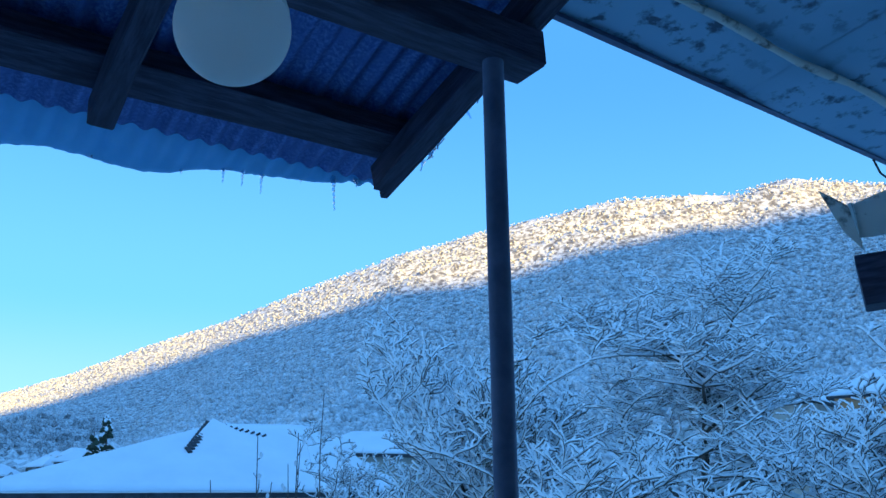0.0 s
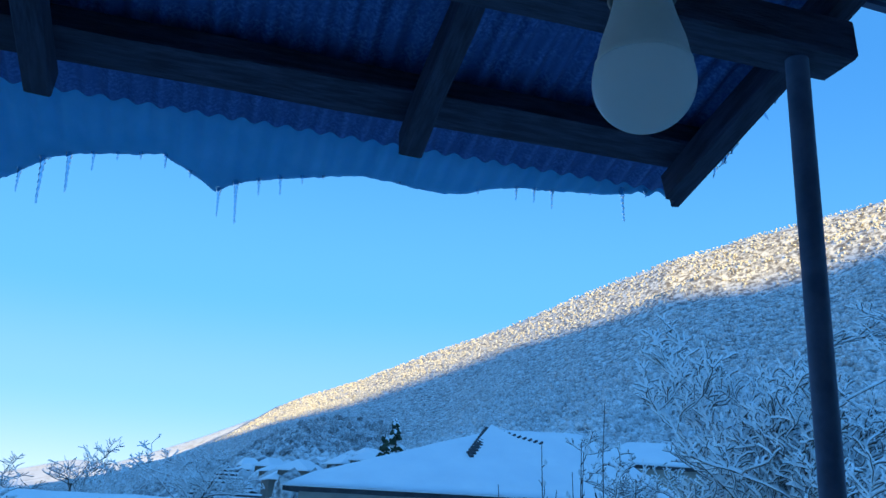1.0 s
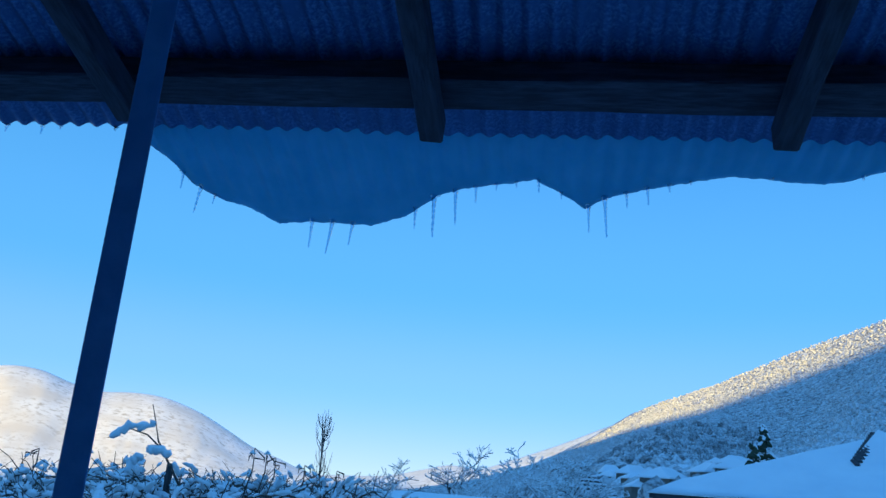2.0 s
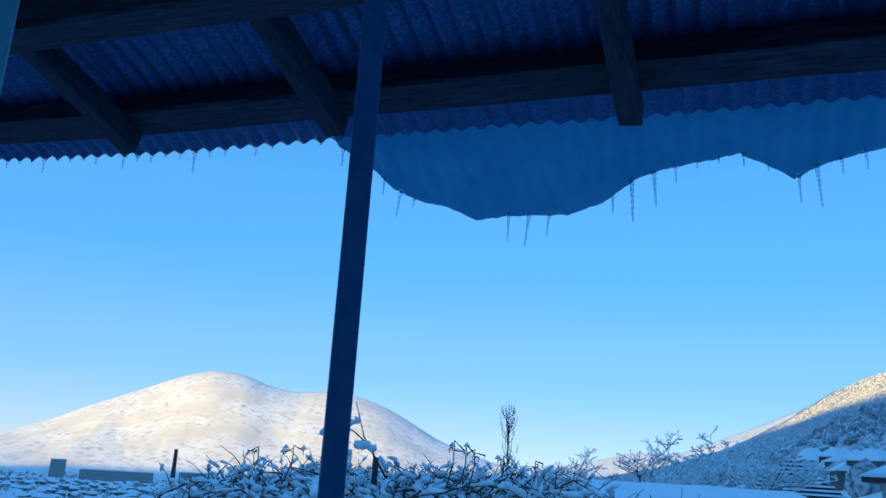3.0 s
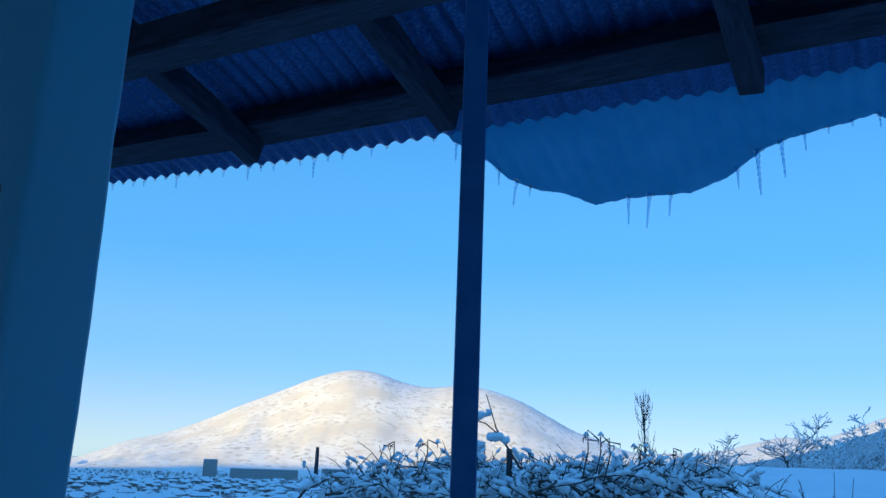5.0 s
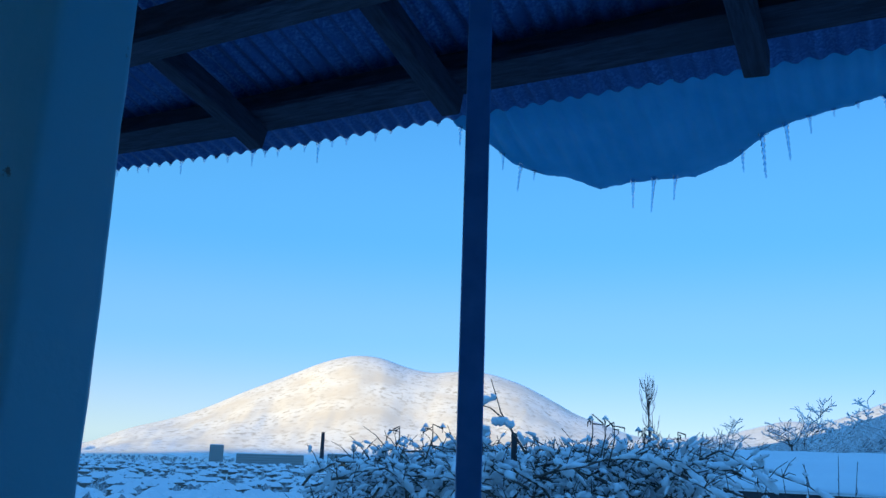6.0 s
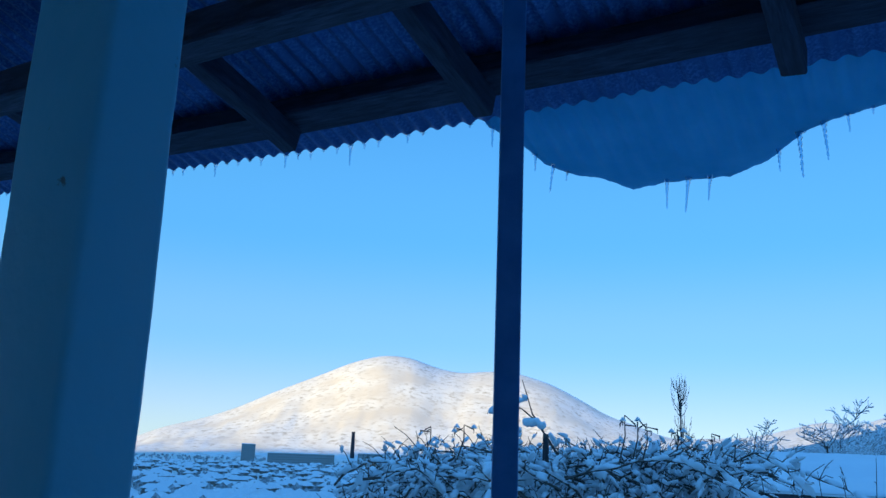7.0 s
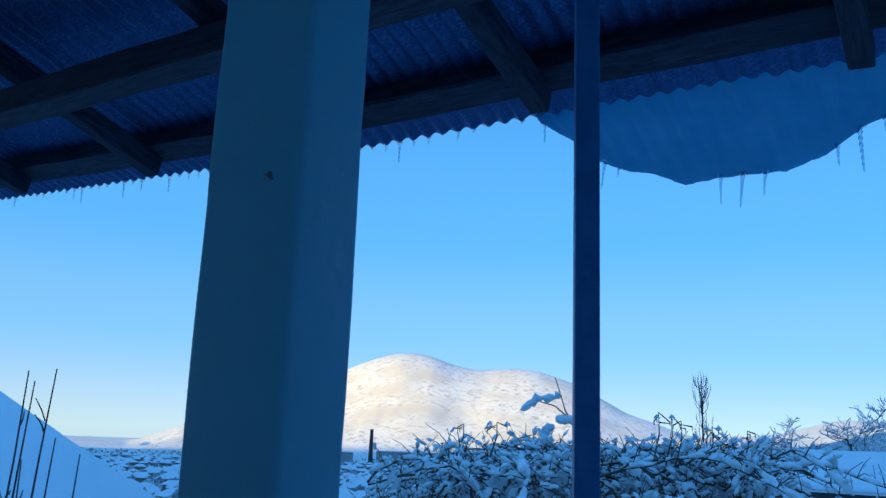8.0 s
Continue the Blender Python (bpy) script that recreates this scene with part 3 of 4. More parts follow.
# ---- lamp bulb on its cable ----
def bulb():
    lamp = thing("hanging_bulb", (0.139, 0.413, 1.8945), "unlit white LED bulb hanging in a black holder", "light bulb")

    def turned(name, prof, mat, label="", seg=48):
        verts, faces = [], []
        for r, z in prof:
            for k in range(seg):
                a = 2 * math.pi * k / seg
                verts.append((r * math.cos(a), r * math.sin(a), z))
        for i in range(len(prof) - 1):
            for k in range(seg):
                a, b = i * seg + k, i * seg + (k + 1) % seg
                faces.append((a, b, b + seg, a + seg))
        faces.append(tuple(reversed(range(seg))))
        faces.append(tuple((len(prof) - 1) * seg + k for k in range(seg)))
        return part_data(name, verts, faces, mat, lamp, label, smooth=True)

    R = 0.0328
    dome = [(max(0.0006, R * math.sin(a)), -R * math.cos(a)) for a in [radians(d) for d in range(1, 113, 5)]]
    turned("dome", dome, BULB_DOME, "satin white opal dome")
    rim_r, rim_z = dome[-1]
    turned("housing", [(rim_r, rim_z - 0.002), (rim_r + 0.0006, rim_z + 0.001), (rim_r - 0.0008, rim_z + 0.004), (0.0275, 0.028), (0.0225, 0.044), (0.0195, 0.056), (0.0185, 0.062)],
           BULB_BODY, "tapered white plastic housing")
    turned("holder", [(0.020, 0.060), (0.0225, 0.061), (0.0225, 0.085), (0.019, 0.088), (0.019, 0.105), (0.008, 0.112), (0.004, 0.12)], BLACK, "black lamp holder")
    v, f = tube([(0, 0, 0.115), (0.004, 0.002, 0.5), (0.0, 0.0, 0.9), (0, 0, 1.32)], [0.003] * 4, 8)
    part_data("cable", v, f, BLACK, lamp, smooth=True)


bulb()


# ---- neighbouring roof with a sheet-metal soffit ----
def soffit_lift(x):
    """The neighbouring soffit falls a little along its length."""
    return 0.034 - 0.031 * (x - 1.6)


def soffit_roof():
    roof = thing("sheet_soffit", (0, 0, 0), "pale worn sheet-metal soffit of the neighbouring roof section", "soffit", kind="structure")
    xs = [1.575, 2.53, 3.62, 4.7, 6.2]
    for a, b in zip(xs, xs[1:]):
        verts, faces = [], []
        nx, ny = 14, 18
        for i in range(nx + 1):
            for j in range(ny + 1):
                x = a + (b - a) * i / nx + (0.004 if i == 0 else 0)
                y = 1.72 - 3.0 * j / ny
                z = 3.10 + soffit_lift(x) + 0.10 * (1.72 - y) + 0.008 * noise.noise(Vector((x * 1.6, y * 1.6, 4))) + 0.004 * noise.noise(Vector((x * 5, y * 5, 2)))
                verts.append((x, y + 0.006 * noise.noise(Vector((x * 4, 0, 0))) * (j == 0), z))
        for i in range(nx):
            for j in range(ny):
                p = i * (ny + 1) + j
                faces.append((p, p + 1, p + ny + 2, p + ny + 1))
        o = len(verts)
        verts += [(x, y, z + 0.012) for x, y, z in verts]
        faces += [tuple(o + k for k in reversed(q)) for q in faces]
        part_data("soffit_sheet", verts, faces, SHEET, roof, smooth=True)
    # folded lip along the edge
    v, f = [], []
    n = 60
    for i in range(n + 1):
        x = 1.575 + 4.625 * i / n
        q = 0.006 * noise.noise(Vector((x * 3, 7, 0))) - (0.012 if x < 2.53 else 0.0)
        for y, z in ((1.712, 3.094), (1.735, 3.092), (1.737, 3.135), (1.725, 3.14)):
            v.append((x, y + q, z + q + soffit_lift(x)))
    for i in range(n):
        for k in range(4):
            a, b = i * 4 + k, i * 4 + (k + 1) % 4
            f.append((a, b, b + 4, a + 4))
    part_data("folded_lip", v, f, STEEL, roof, "dark dented folded edge")
    # pipe clipped under the sheet
    pts = [(1.6 + 4.5 * i / 30, 1.445 + 0.006 * math.sin(i * 1.3), 3.108 + soffit_lift(1.6 + 4.5 * i / 30) + 0.006 * math.sin(i * 0.9)) for i in range(31)]
    v, f = tube(pts, [0.014 + 0.003 * math.sin(i * 2.1) for i in range(31)], 10)
    ob = new("cable_run", mesh_of("cable_run", v, f, PEELING, True))
    tagged(ob, "painted cable run under the sheet-metal soffit", "cable")
    part("roof_top", box(1.6, 6.2, -1.5, 1.70, 3.5, 3.62), SNOW, roof)


soffit_roof()


def torn_flashing():
    """Bent roof flashing over a weathered beam end at the far corner of that roof."""
    base = Vector((3.02, 1.70, 2.62))
    fl = thing("torn_flashing", base, "bent pale metal flashing with peeling paint", "flashing")
    away = Vector((0.87, 0.49, 0)).normalized()
    side = Vector((0.49, -0.87, 0)).normalized()

    def at(a, e, d=0.0):
        az, r = radians(a), 3.46 + d
        return Vector((-math.sin(az) * r, math.cos(az) * r, 1.628 + r * math.tan(radians(e)))) - base

    def plate(name, corners, thick, label=""):
        n = 8
        verts, faces = [], []
        (p, q), (s_, t_) = corners
        for i in range(n + 1):
            for j in range(n + 1):
                u, w = i / n, j / n
                c = p.lerp(q, u).lerp(s_.lerp(t_, u), w)
                k = 0.006 * noise.noise(c * 9) + 0.004 * noise.noise(c * 31) * (1 if i in (0, n) or j in (0, n) else 0.4)
                verts.append(c + away * k + Vector((0, 0, k)))
        m = n + 1
        for i in range(n):
            for j in range(n):
                a = i * m + j
                faces.append((a, a + m, a + m + 1, a + 1))
        o = len(verts)
        verts += [c + away * thick for c in verts]
        faces += [tuple(o + k for k in reversed(f_)) for f_ in faces]
        rim = [i * m for i in range(m)] + [n * m + j for j in range(1, m)] + [i * m + n for i in range(n - 1, -1, -1)] + [j for j in range(n - 1, 0, -1)]
        for k in range(len(rim)):
            a, b = rim[k], rim[(k + 1) % len(rim)]
            faces.append((a, b, o + b, o + a))
        part_data(name, verts, faces, PEELING, fl, label)

    plate("torn_flap", ((at(-59.8, 19.2), at(-61.4, 18.0)), (at(-60.9, 16.5), at(-62.0, 15.0))), 0.004, "sharp torn flap")
    plate("side_plate", ((at(-61.75, 18.0, 0.02), at(-65.5, 19.0, 0.02)), (at(-61.8, 15.9, 0.02), at(-65.5, 15.9, 0.02))), 0.006)
    plate("bottom_plate", ((at(-61.4, 18.1, 0.0), at(-61.8, 18.05, 0.25)), (at(-61.9, 15.2, 0.0), at(-61.9, 15.3, 0.25))), 0.004)
    v, f = timber(1.5, 0.16, 0.19, 91, bevel=0.006, segments=8)
    ob = new("beam_end", mesh_of("beam_end", v, f, TIMBER))
    p0 = at(-61.5, 11.6, 0.05) + base
    ob.matrix_world = Matrix.Translation(p0 + side * 0.0) @ Matrix.Rotation(math.atan2(side.y, side.x), 4, 'Z') @ Matrix.Rotation(radians(-4), 4, 'Y')
    tagged(ob, "grey weathered beam end under the torn flashing", "beam", kind="structure")
    v, f = tube([(3.45, 1.735, 3.07), (3.50, 1.74, 3.02), (3.58, 1.74, 3.00), (3.66, 1.735, 3.065)], [0.005] * 4, 6)
    ob = new("wire_loop", mesh_of("wire_loop", v, f, BLACK))
    tagged(ob, "black wire loop hanging from the soffit edge", "wire")


torn_flashing()


def verge_ice():
    rng = random.Random(5)
    for y, n in ((2.45, 7), (2.36, 9), (2.12, 3)):
        heap = Heap()
        for k in range(n):
            p = Vector((1.575 + rng.uniform(-0.01, 0.02), y + rng.uniform(-0.05, 0.05), under(y) - 0.01 + rng.uniform(-0.01, 0.02)))
            heap.add(*tube([p, p + Vector((rng.uniform(-.01, .02), 0, -0.02)), p + Vector((rng.uniform(-.01, .03), 0.01, -rng.uniform(0.03, 0.07)))], [0.012, 0.009, 0.002], 6))
        ob = new("ice_clump", mesh_of("ice_clump", heap.v, heap.f, ICE, True))
        tagged(ob, "knobbly clump of clear ice on the roof's edge", "ice", "verge ice", "stuff")


verge_ice()


# ---- houses, trees and town ----
def polar_left(az, r):
    """The same from where the camera ends its walk."""
    x, y = polar(az, r)
    return x - 0.40, y - 0.17


def hip_house(name, az, r, turn, lx, ly, eave, ridge, ridge_len, label, wall=WALL, group="", over=0.5, shift=0.0, snow=0.22):
    """A house under a snow-covered hip roof. eave and ridge are heights in the world."""
    x, y = polar(az, r)
    base = ground_z(az, r) - 0.4
    h = thing(name, (x, y, base), label, "house", group)
    h.rotation_euler = (0, 0, radians(turn))
    e, t = eave - base, ridge - base
    part("wall", box(-lx / 2 + over, lx / 2 - over, -ly / 2 + over, ly / 2 - over, 0, e), wall, h)
    part("eave", box(-lx / 2, lx / 2, -ly / 2, ly / 2, e - 0.16, e), DARKWOOD, h)
    n = 14
    verts, faces = [], []
    for i in range(n * 2 + 1):
        for j in range(n * 2 + 1):
            u, w = i / n - 1, j / n - 1
            px, py = u * lx / 2 * 1.01, w * ly / 2 * 1.01
            a0, a1 = shift - ridge_len / 2, shift + ridge_len / 2
            dx = (a0 - px) / (a0 + lx / 2) if px < a0 else max(0.0, px - a1) / (lx / 2 - a1)
            dy = abs(py) / (ly / 2)
            q = min(1.0, max(dx, dy))
            z = e + (t - e) * (1 - q) + snow * (1 - 0.75 * max(0, (q - 0.9) / 0.1)) + 0.05 * noise.noise(Vector((px, py, 3)))
            verts.append((px, py, max(z, e + 0.04)))
    m = n * 2 + 1
    for i in range(m - 1):
        for j in range(m - 1):
            a = i * m + j
            faces.append((a, a + m, a + m + 1, a + 1))
    o = len(verts)
    ring = [i * m for i in range(m)] + [(m - 1) * m + j for j in range(1, m)] + [i * m + m - 1 for i in range(m - 2, -1, -1)] + [j for j in range(m - 2, 0, -1)]
    for k in ring:
        vx, vy, vz = verts[k]
        verts.append((vx, vy, e + 0.002))
    for k in range(len(ring)):
        a, b = ring[k], ring[(k + 1) % len(ring)]
        faces.append((a, b, o + (k + 1) % len(ring), o + k))
    part_data("roof_snow", verts, faces, SNOW_FAR, h, "smooth snow covering", smooth=True)
    return h, e, t


def elev(el, r):
    return EYE_Z + r * math.tan(radians(el))


R1 = 36.0
big, be, bt = hip_house("hip_roof_house", -18.4, R1, -15.5, 14.2, 11, elev(1.3, R1 - 5), elev(5.6, R1) - 0.2, 4.0, "large house under a smooth snow-covered hip roof", shift=2.5)


def ridge_strips(h, e, t):
    """Bare ridge tiles that the wind has cleared of snow."""
    for n, (x0, q0, x1, q1) in enumerate(((0.42, 0.02, -0.55, 0.52), (0.6, 0.03, 2.5, 0.24))):
        count = 11 if n == 0 else 9
        for k in range(count):
            u = (k + 0.5) / count
            x, q = x0 + (x1 - x0) * u, q0 + (q1 - q0) * u
            w = 0.17 * (1 - 0.55 * u) if n == 0 else 0.03
            tile = part("ridge_tile", box(-w, w, -0.22 if n == 0 else -0.10, 0.22 if n == 0 else 0.10, -0.05, 0.07 * (1 - 0.3 * u) if n == 0 else 0.03, 0.012), DARKWOOD, h)
            tile.location = (x, -q * 5.5, e + (t - e) * (1 - q) + 0.26)
            tile.rotation_euler = (math.atan2(t - e, 5.5), 0, 0.35 if n == 0 else -1.0)
    # small raised gable where the two snow faces meet
    v = [(0.45, -0.05, t + 0.42), (-0.75, -2.9, e + (t - e) * 0.47 + 0.24), (4.6, -5.0, e + (t - e) * 0.08 + 0.20), (0.6, 0.6, t + 0.2), (0.45, -5.2, e + 0.1)]
    part_data("front_snow", v, [(0, 1, 4, 2), (0, 3, 1), (0, 2, 3)], SNOW_FAR, h)


ridge_strips(big, be, bt)
hip_house("back_house", -29.5, 52, -10, 9, 7, elev(3.6, 50), elev(4.9, 52), 2.5, "smaller snow-roofed house behind the bare trees")
R2 = 22.0
hip_house("low_house", 4.6, R2, 3, 6.6, 6.0, elev(-2.35, R2 - 3), elev(0.2, R2) - 0.22, 5.0, "low house under a smooth flat snow-covered roof")


def near_house():
    """Neighbour's steep hip roof, one corner towards the porch."""
    c = [(*polar_left(46.5, 10.5), elev(-6.67, 10.5)), (*polar_left(88, 10.5), elev(-6.67, 10.5)), (*polar_left(76, 20), elev(-6.67, 10.5)), (*polar_left(54, 18), elev(-6.67, 10.5))]
    top = (*polar_left(64, 14), elev(4.4, 14))
    x, y = polar_left(64, 14)
    gz = ground_z(64, 14) - 1.0
    h = thing("near_house", (x, y, gz), "neighbouring house under a steep snow-covered hip roof", "house")
    v, f = [], []
    n = 24
    for k in range(4):
        p, q = Vector(c[k]), Vector(c[(k + 1) % 4])
        o = len(v)
        for i in range(n + 1):
            for j in range(n + 1):
                w = p.lerp(q, j / n).lerp(Vector(top), i / n)
                w = w + Vector((0, 0, 0.02 * noise.noise(w * 1.3) - (0.02 if i == 7 else 0)))
                v.append(w - Vector((x, y, gz)))
        for i in range(n):
            for j in range(n):
                a_ = o + i * (n + 1) + j
                f.append((a_, a_ + 1, a_ + n + 2, a_ + n + 1))
    part_data("roof_snow", v, f, SNOW_FAR, h, "smooth snow covering", smooth=True, kind="stuff")
    low = [Vector(p) - Vector((x, y, gz)) for p in c]
    part_data("eave", [p - Vector((0, 0, d)) for d in (0.02, 0.2) for p in low], [(0, 1, 5, 4), (1, 2, 6, 5), (2, 3, 7, 6), (3, 0, 4, 7), (7, 6, 5, 4)], DARKWOOD, h)
    mid = sum(low, Vector()) / 4
    wl = [p.lerp(mid, 0.12) for p in low]
    part_data("wall", [Vector((p.x, p.y, z)) for z in (0.0, low[0].z - 0.2) for p in wl], [(0, 1, 5, 4), (1, 2, 6, 5), (2, 3, 7, 6), (3, 0, 4, 7)], WALL, h)


near_house()
R4 = 75.0
hip_house("orange_house", -61.6, R4, 25, 10, 7, elev(6.1, R4), elev(7.75, R4), 3, "orange rendered house under a snowy roof", BRICK)
hip_house("shed", -57.2, 82, 15, 7, 5, elev(6.0, 82), elev(7.15, 82), 1.5, "small shed under a snowy roof")


def slatted_hut():
    r = 60.0
    x, y = polar(-2.2, r)
    gz = ground_z(-2.2, r)
    h = thing("slat_roofed_hut", (x, y, gz), "hut with a pyramid roof striped by snow on its battens", "hut")
    h.rotation_euler = (0, 0, radians(20))
    t, e, w = elev(2.25, r) - gz, elev(-0.1, r) - gz, 2.4
    part("wall", box(-w + 0.3, w - 0.3, -w + 0.3, w - 0.3, -0.3, e), WALL, h)
    part_data("roof", [(-w, -w, e), (w, -w, e), (w, w, e), (-w, w, e), (0, 0, t)], [(0, 1, 4), (1, 2, 4), (2, 3, 4), (3, 0, 4), (3, 2, 1, 0)], DARKWOOD, h)
    for k in range(9):
        q = 1 - (k + 0.5) / 9.5
        for a in range(4):
            ob = part("snow_ledge", box(-w * q, w * q, -w * q - 0.10, -w * q + 0.06, 0, 0.13, 0.02), SNOW, h)
            ob.location = (0, 0, e + (t - e) * (1 - q))
            ob.rotation_euler = (0, 0, a * math.pi / 2)


slatted_hut()


def spruce(az, r, top, seed, lean=0.0):
    x, y = polar(az, r)
    gz = ground_z(az, r)
    s_ = thing("spruce_tree", (x, y, gz), "small dark spruce with snow on its drooping boughs", "tree", "spruces")
    rng = random.Random(seed)
    h = top - gz
    v, f = tube([(0, 0, 0), (lean * h * 0.5, 0, h * 0.5), (lean * h, 0, h)], [0.12, 0.08, 0.02], 6)
    part_data("trunk", v, f, BARK, s_)
    needles, snow = Heap(), Heap()
    for k in range(90):
        q = rng.uniform(0.12, 0.98)
        a = rng.uniform(0, 6.28)
        l = (1 - q) * h * 0.26 + 0.12
        p = Vector((lean * h * q, 0, h * q))
        d = Vector((math.cos(a), math.sin(a), 0))
        pts = [p, p + d * l * 0.5 + Vector((0, 0, 0.03)), p + d * l - Vector((0, 0, l * 0.35))]
        needles.add(*tube(pts, [0.07, 0.16, 0.05], 5))
        if rng.random() < 0.7:
            snow.add(*tube([c + Vector((0, 0, 0.09)) for c in pts], [0.03, 0.13, 0.05], 5))
    part_data("boughs", needles.v, needles.f, SPRUCE, s_, kind="stuff")
    part_data("bough_snow", snow.v, snow.f, SNOW, s_, kind="stuff")


spruce(-12.1, 45, elev(4.9, 45), 3)
spruce(-13.5, 46, elev(5.9, 46), 4, -0.09)


def branching(base, height, spread, seed, twigs=3, trunk_r=0.12, up=0.6, first=0.25, children=(5, 5, 5), droop=0.0):
    """Polylines of a bare tree: a list of (level, points, radii)."""
    rng = random.Random(seed)
    out = []

    def grow(start, way, length, rad, level):
        n = 8 if level < 2 else 5 if level < 4 else 3
        pts, radii, p, d = [start.copy()], [rad], start.copy(), way.normalized()
        for i in range(n):
            d = (d + Vector((rng.uniform(-1, 1), rng.uniform(-1, 1), rng.uniform(-0.7, 0.75) * min(up, 0.9) - droop)) * (0.14 if level == 0 else 0.34 + 0.05 * level)).normalized()
            p = p + d * length / n
            pts.append(p.copy())
            radii.append(max(0.009, rad * (1 - 0.8 * (i + 1) / n)))
        out.append((level, pts, radii))
        if level >= twigs:
            return
        for k in range(children[min(level, len(children) - 1)]):
            q = first + (1 - first) * (k + rng.random()) / children[min(level, len(children) - 1)] if level == 0 else rng.uniform(0.2, 1.0)
            i = min(n - 1, int(q * n))
            s = pts[i].lerp(pts[i + 1], q * n - i)
            a = rng.uniform(0, 2 * math.pi)
            side = Vector((math.cos(a), math.sin(a), 0))
            w = (side * spread * rng.uniform(0.7, 1.2) + d * 0.3 + Vector((0, 0, up * rng.uniform(0.3, 1.1))))
            grow(s, w, length * rng.uniform(0.36, 0.62) * (1.15 - 0.4 * q), radii[i] * 0.62, level + 1)

    grow(Vector(base), Vector((rng.uniform(-0.1, 0.1), rng.uniform(-0.1, 0.1), 1)), height, trunk_r, 0)
    return out


def frosted_tree(name, az, r, top, label, seed, spread=0.9, twigs=4, trunk_r=0.14, children=(9, 6, 5, 4), thick=0.02, up=0.6, first=0.2, snow=1.0, z0=None, group="", dark_r=1.0):
    x, y = polar(az, r)
    base = ground_z(az, r) - 0.2 if z0 is None else z0
    t = thing(name, (x, y, base), label, "tree", group)
    trunk, limbs, snowy = Heap(), Heap(), Heap()
    for level, pts, radii in branching((0, 0, 0), (top - base) * 0.78, spread, seed, twigs, trunk_r, up, first, children):
        (trunk if level == 0 else limbs).add(*tube(pts, [q * dark_r for q in radii], 7 if level == 0 else 4 if level < 3 else 3))
        if level:
            rad = [max(thick * 0.6, min(thick * 1.5, q * 0.8 + thick * 0.4)) * snow for q in radii]
            lift = [q + 0.62 * s for q, s in zip(radii, rad)]
            snowy.add(*tube([p + Vector((0, 0, l)) for p, l in zip(pts, lift)], rad, 4 if level < 3 else 3))
    part_data("trunk", trunk.v, trunk.f, BARK, t, smooth=True)
    part_data("branch_mass", limbs.v, limbs.f, BARK, t, "dark leafless branches", kind="stuff")
    part_data("branch_snow", snowy.v, snowy.f, FROST, t, "snow lying along the branches", kind="stuff")
    return t


DENSE = (14, 8, 7, 4)
frosted_tree("walnut_tree", -50.0, 24, elev(17.5, 24), "tall leafless tree with snow on every branch", 5, spread=1.15, trunk_r=0.20, thick=0.027, children=(18, 10, 8, 4), up=0.45, first=0.3, snow=1.5)
frosted_tree("fruit_tree", -41.5, 17, elev(11.5, 17), "leafless fruit tree with snow on every twig", 8, spread=0.75, trunk_r=0.1, thick=0.019, snow=1.5, children=DENSE, up=0.9)
frosted_tree("fruit_tree", -46.0, 16, elev(9.0, 16), "leafless fruit tree with snow on every twig", 9, spread=0.9, trunk_r=0.1, thick=0.019, snow=1.5, children=DENSE, up=0.8)
frosted_tree("fruit_tree", -57, 17, elev(8.0, 17), "leafless fruit tree with snow on every twig", 11, spread=1.0, trunk_r=0.1, thick=0.019, snow=1.5, children=DENSE, up=0.7)
frosted_tree("fruit_tree", -62.5, 18, elev(7.0, 18), "leafless fruit tree with snow on every twig", 12, spread=1.0, trunk_r=0.1, thick=0.019, snow=1.5, children=(12, 8, 6, 4), up=0.7)
frosted_tree("fruit_tree", -36, 19, elev(8.0, 19), "small leafless fruit tree with snow on its twigs", 15, spread=0.9, trunk_r=0.09, thick=0.022, children=DENSE, up=0.8)
frosted_tree("fruit_tree", -27.5, 24, elev(5.6, 24), "small leafless fruit tree with snow on its twigs", 16, spread=0.9, trunk_r=0.09, thick=0.022, children=(9, 6, 4, 3), up=0.7)
frosted_tree("fruit_tree", -31.5, 26, elev(4.8, 26), "small leafless fruit tree with snow on its twigs", 18, spread=0.9, trunk_r=0.09, thick=0.022, children=(9, 6, 5, 3), up=0.7)
frosted_tree("roadside_tree", 7.3, 70, elev(2.9, 70), "dark leafless tree lightly dusted with snow", 21, spread=0.95, trunk_r=0.2, thick=0.035, children=(13, 8, 6), twigs=3, up=0.8, dark_r=2.0)
frosted_tree("roadside_tree", 10.2, 60, elev(2.0, 60), "dark leafless tree lightly dusted with snow", 23, spread=1.2, trunk_r=0.12, thick=0.035, children=(13, 8, 6), twigs=3, dark_r=2.0)
frosted_tree("roadside_tree", 12.0, 62, elev(1.7, 62), "dark leafless tree lightly dusted with snow", 24, spread=1.2, trunk_r=0.12, thick=0.03, children=(12, 7, 6), twigs=3, dark_r=2.0)
frosted_tree("frosted_tree", 1.5, 48, elev(4.6, 48), "broad frosted tree beside the roofs", 27, spread=1.0, trunk_r=0.14, thick=0.035, children=(13, 7, 5, 3), twigs=4, up=0.7)
frosted_tree("frosted_tree", 4.4, 50, elev(2.2, 50), "broad frosted tree beside the roofs", 28, spread=1.1, trunk_r=0.14, thick=0.035, children=(12, 7, 5, 3), twigs=4, up=0.6)


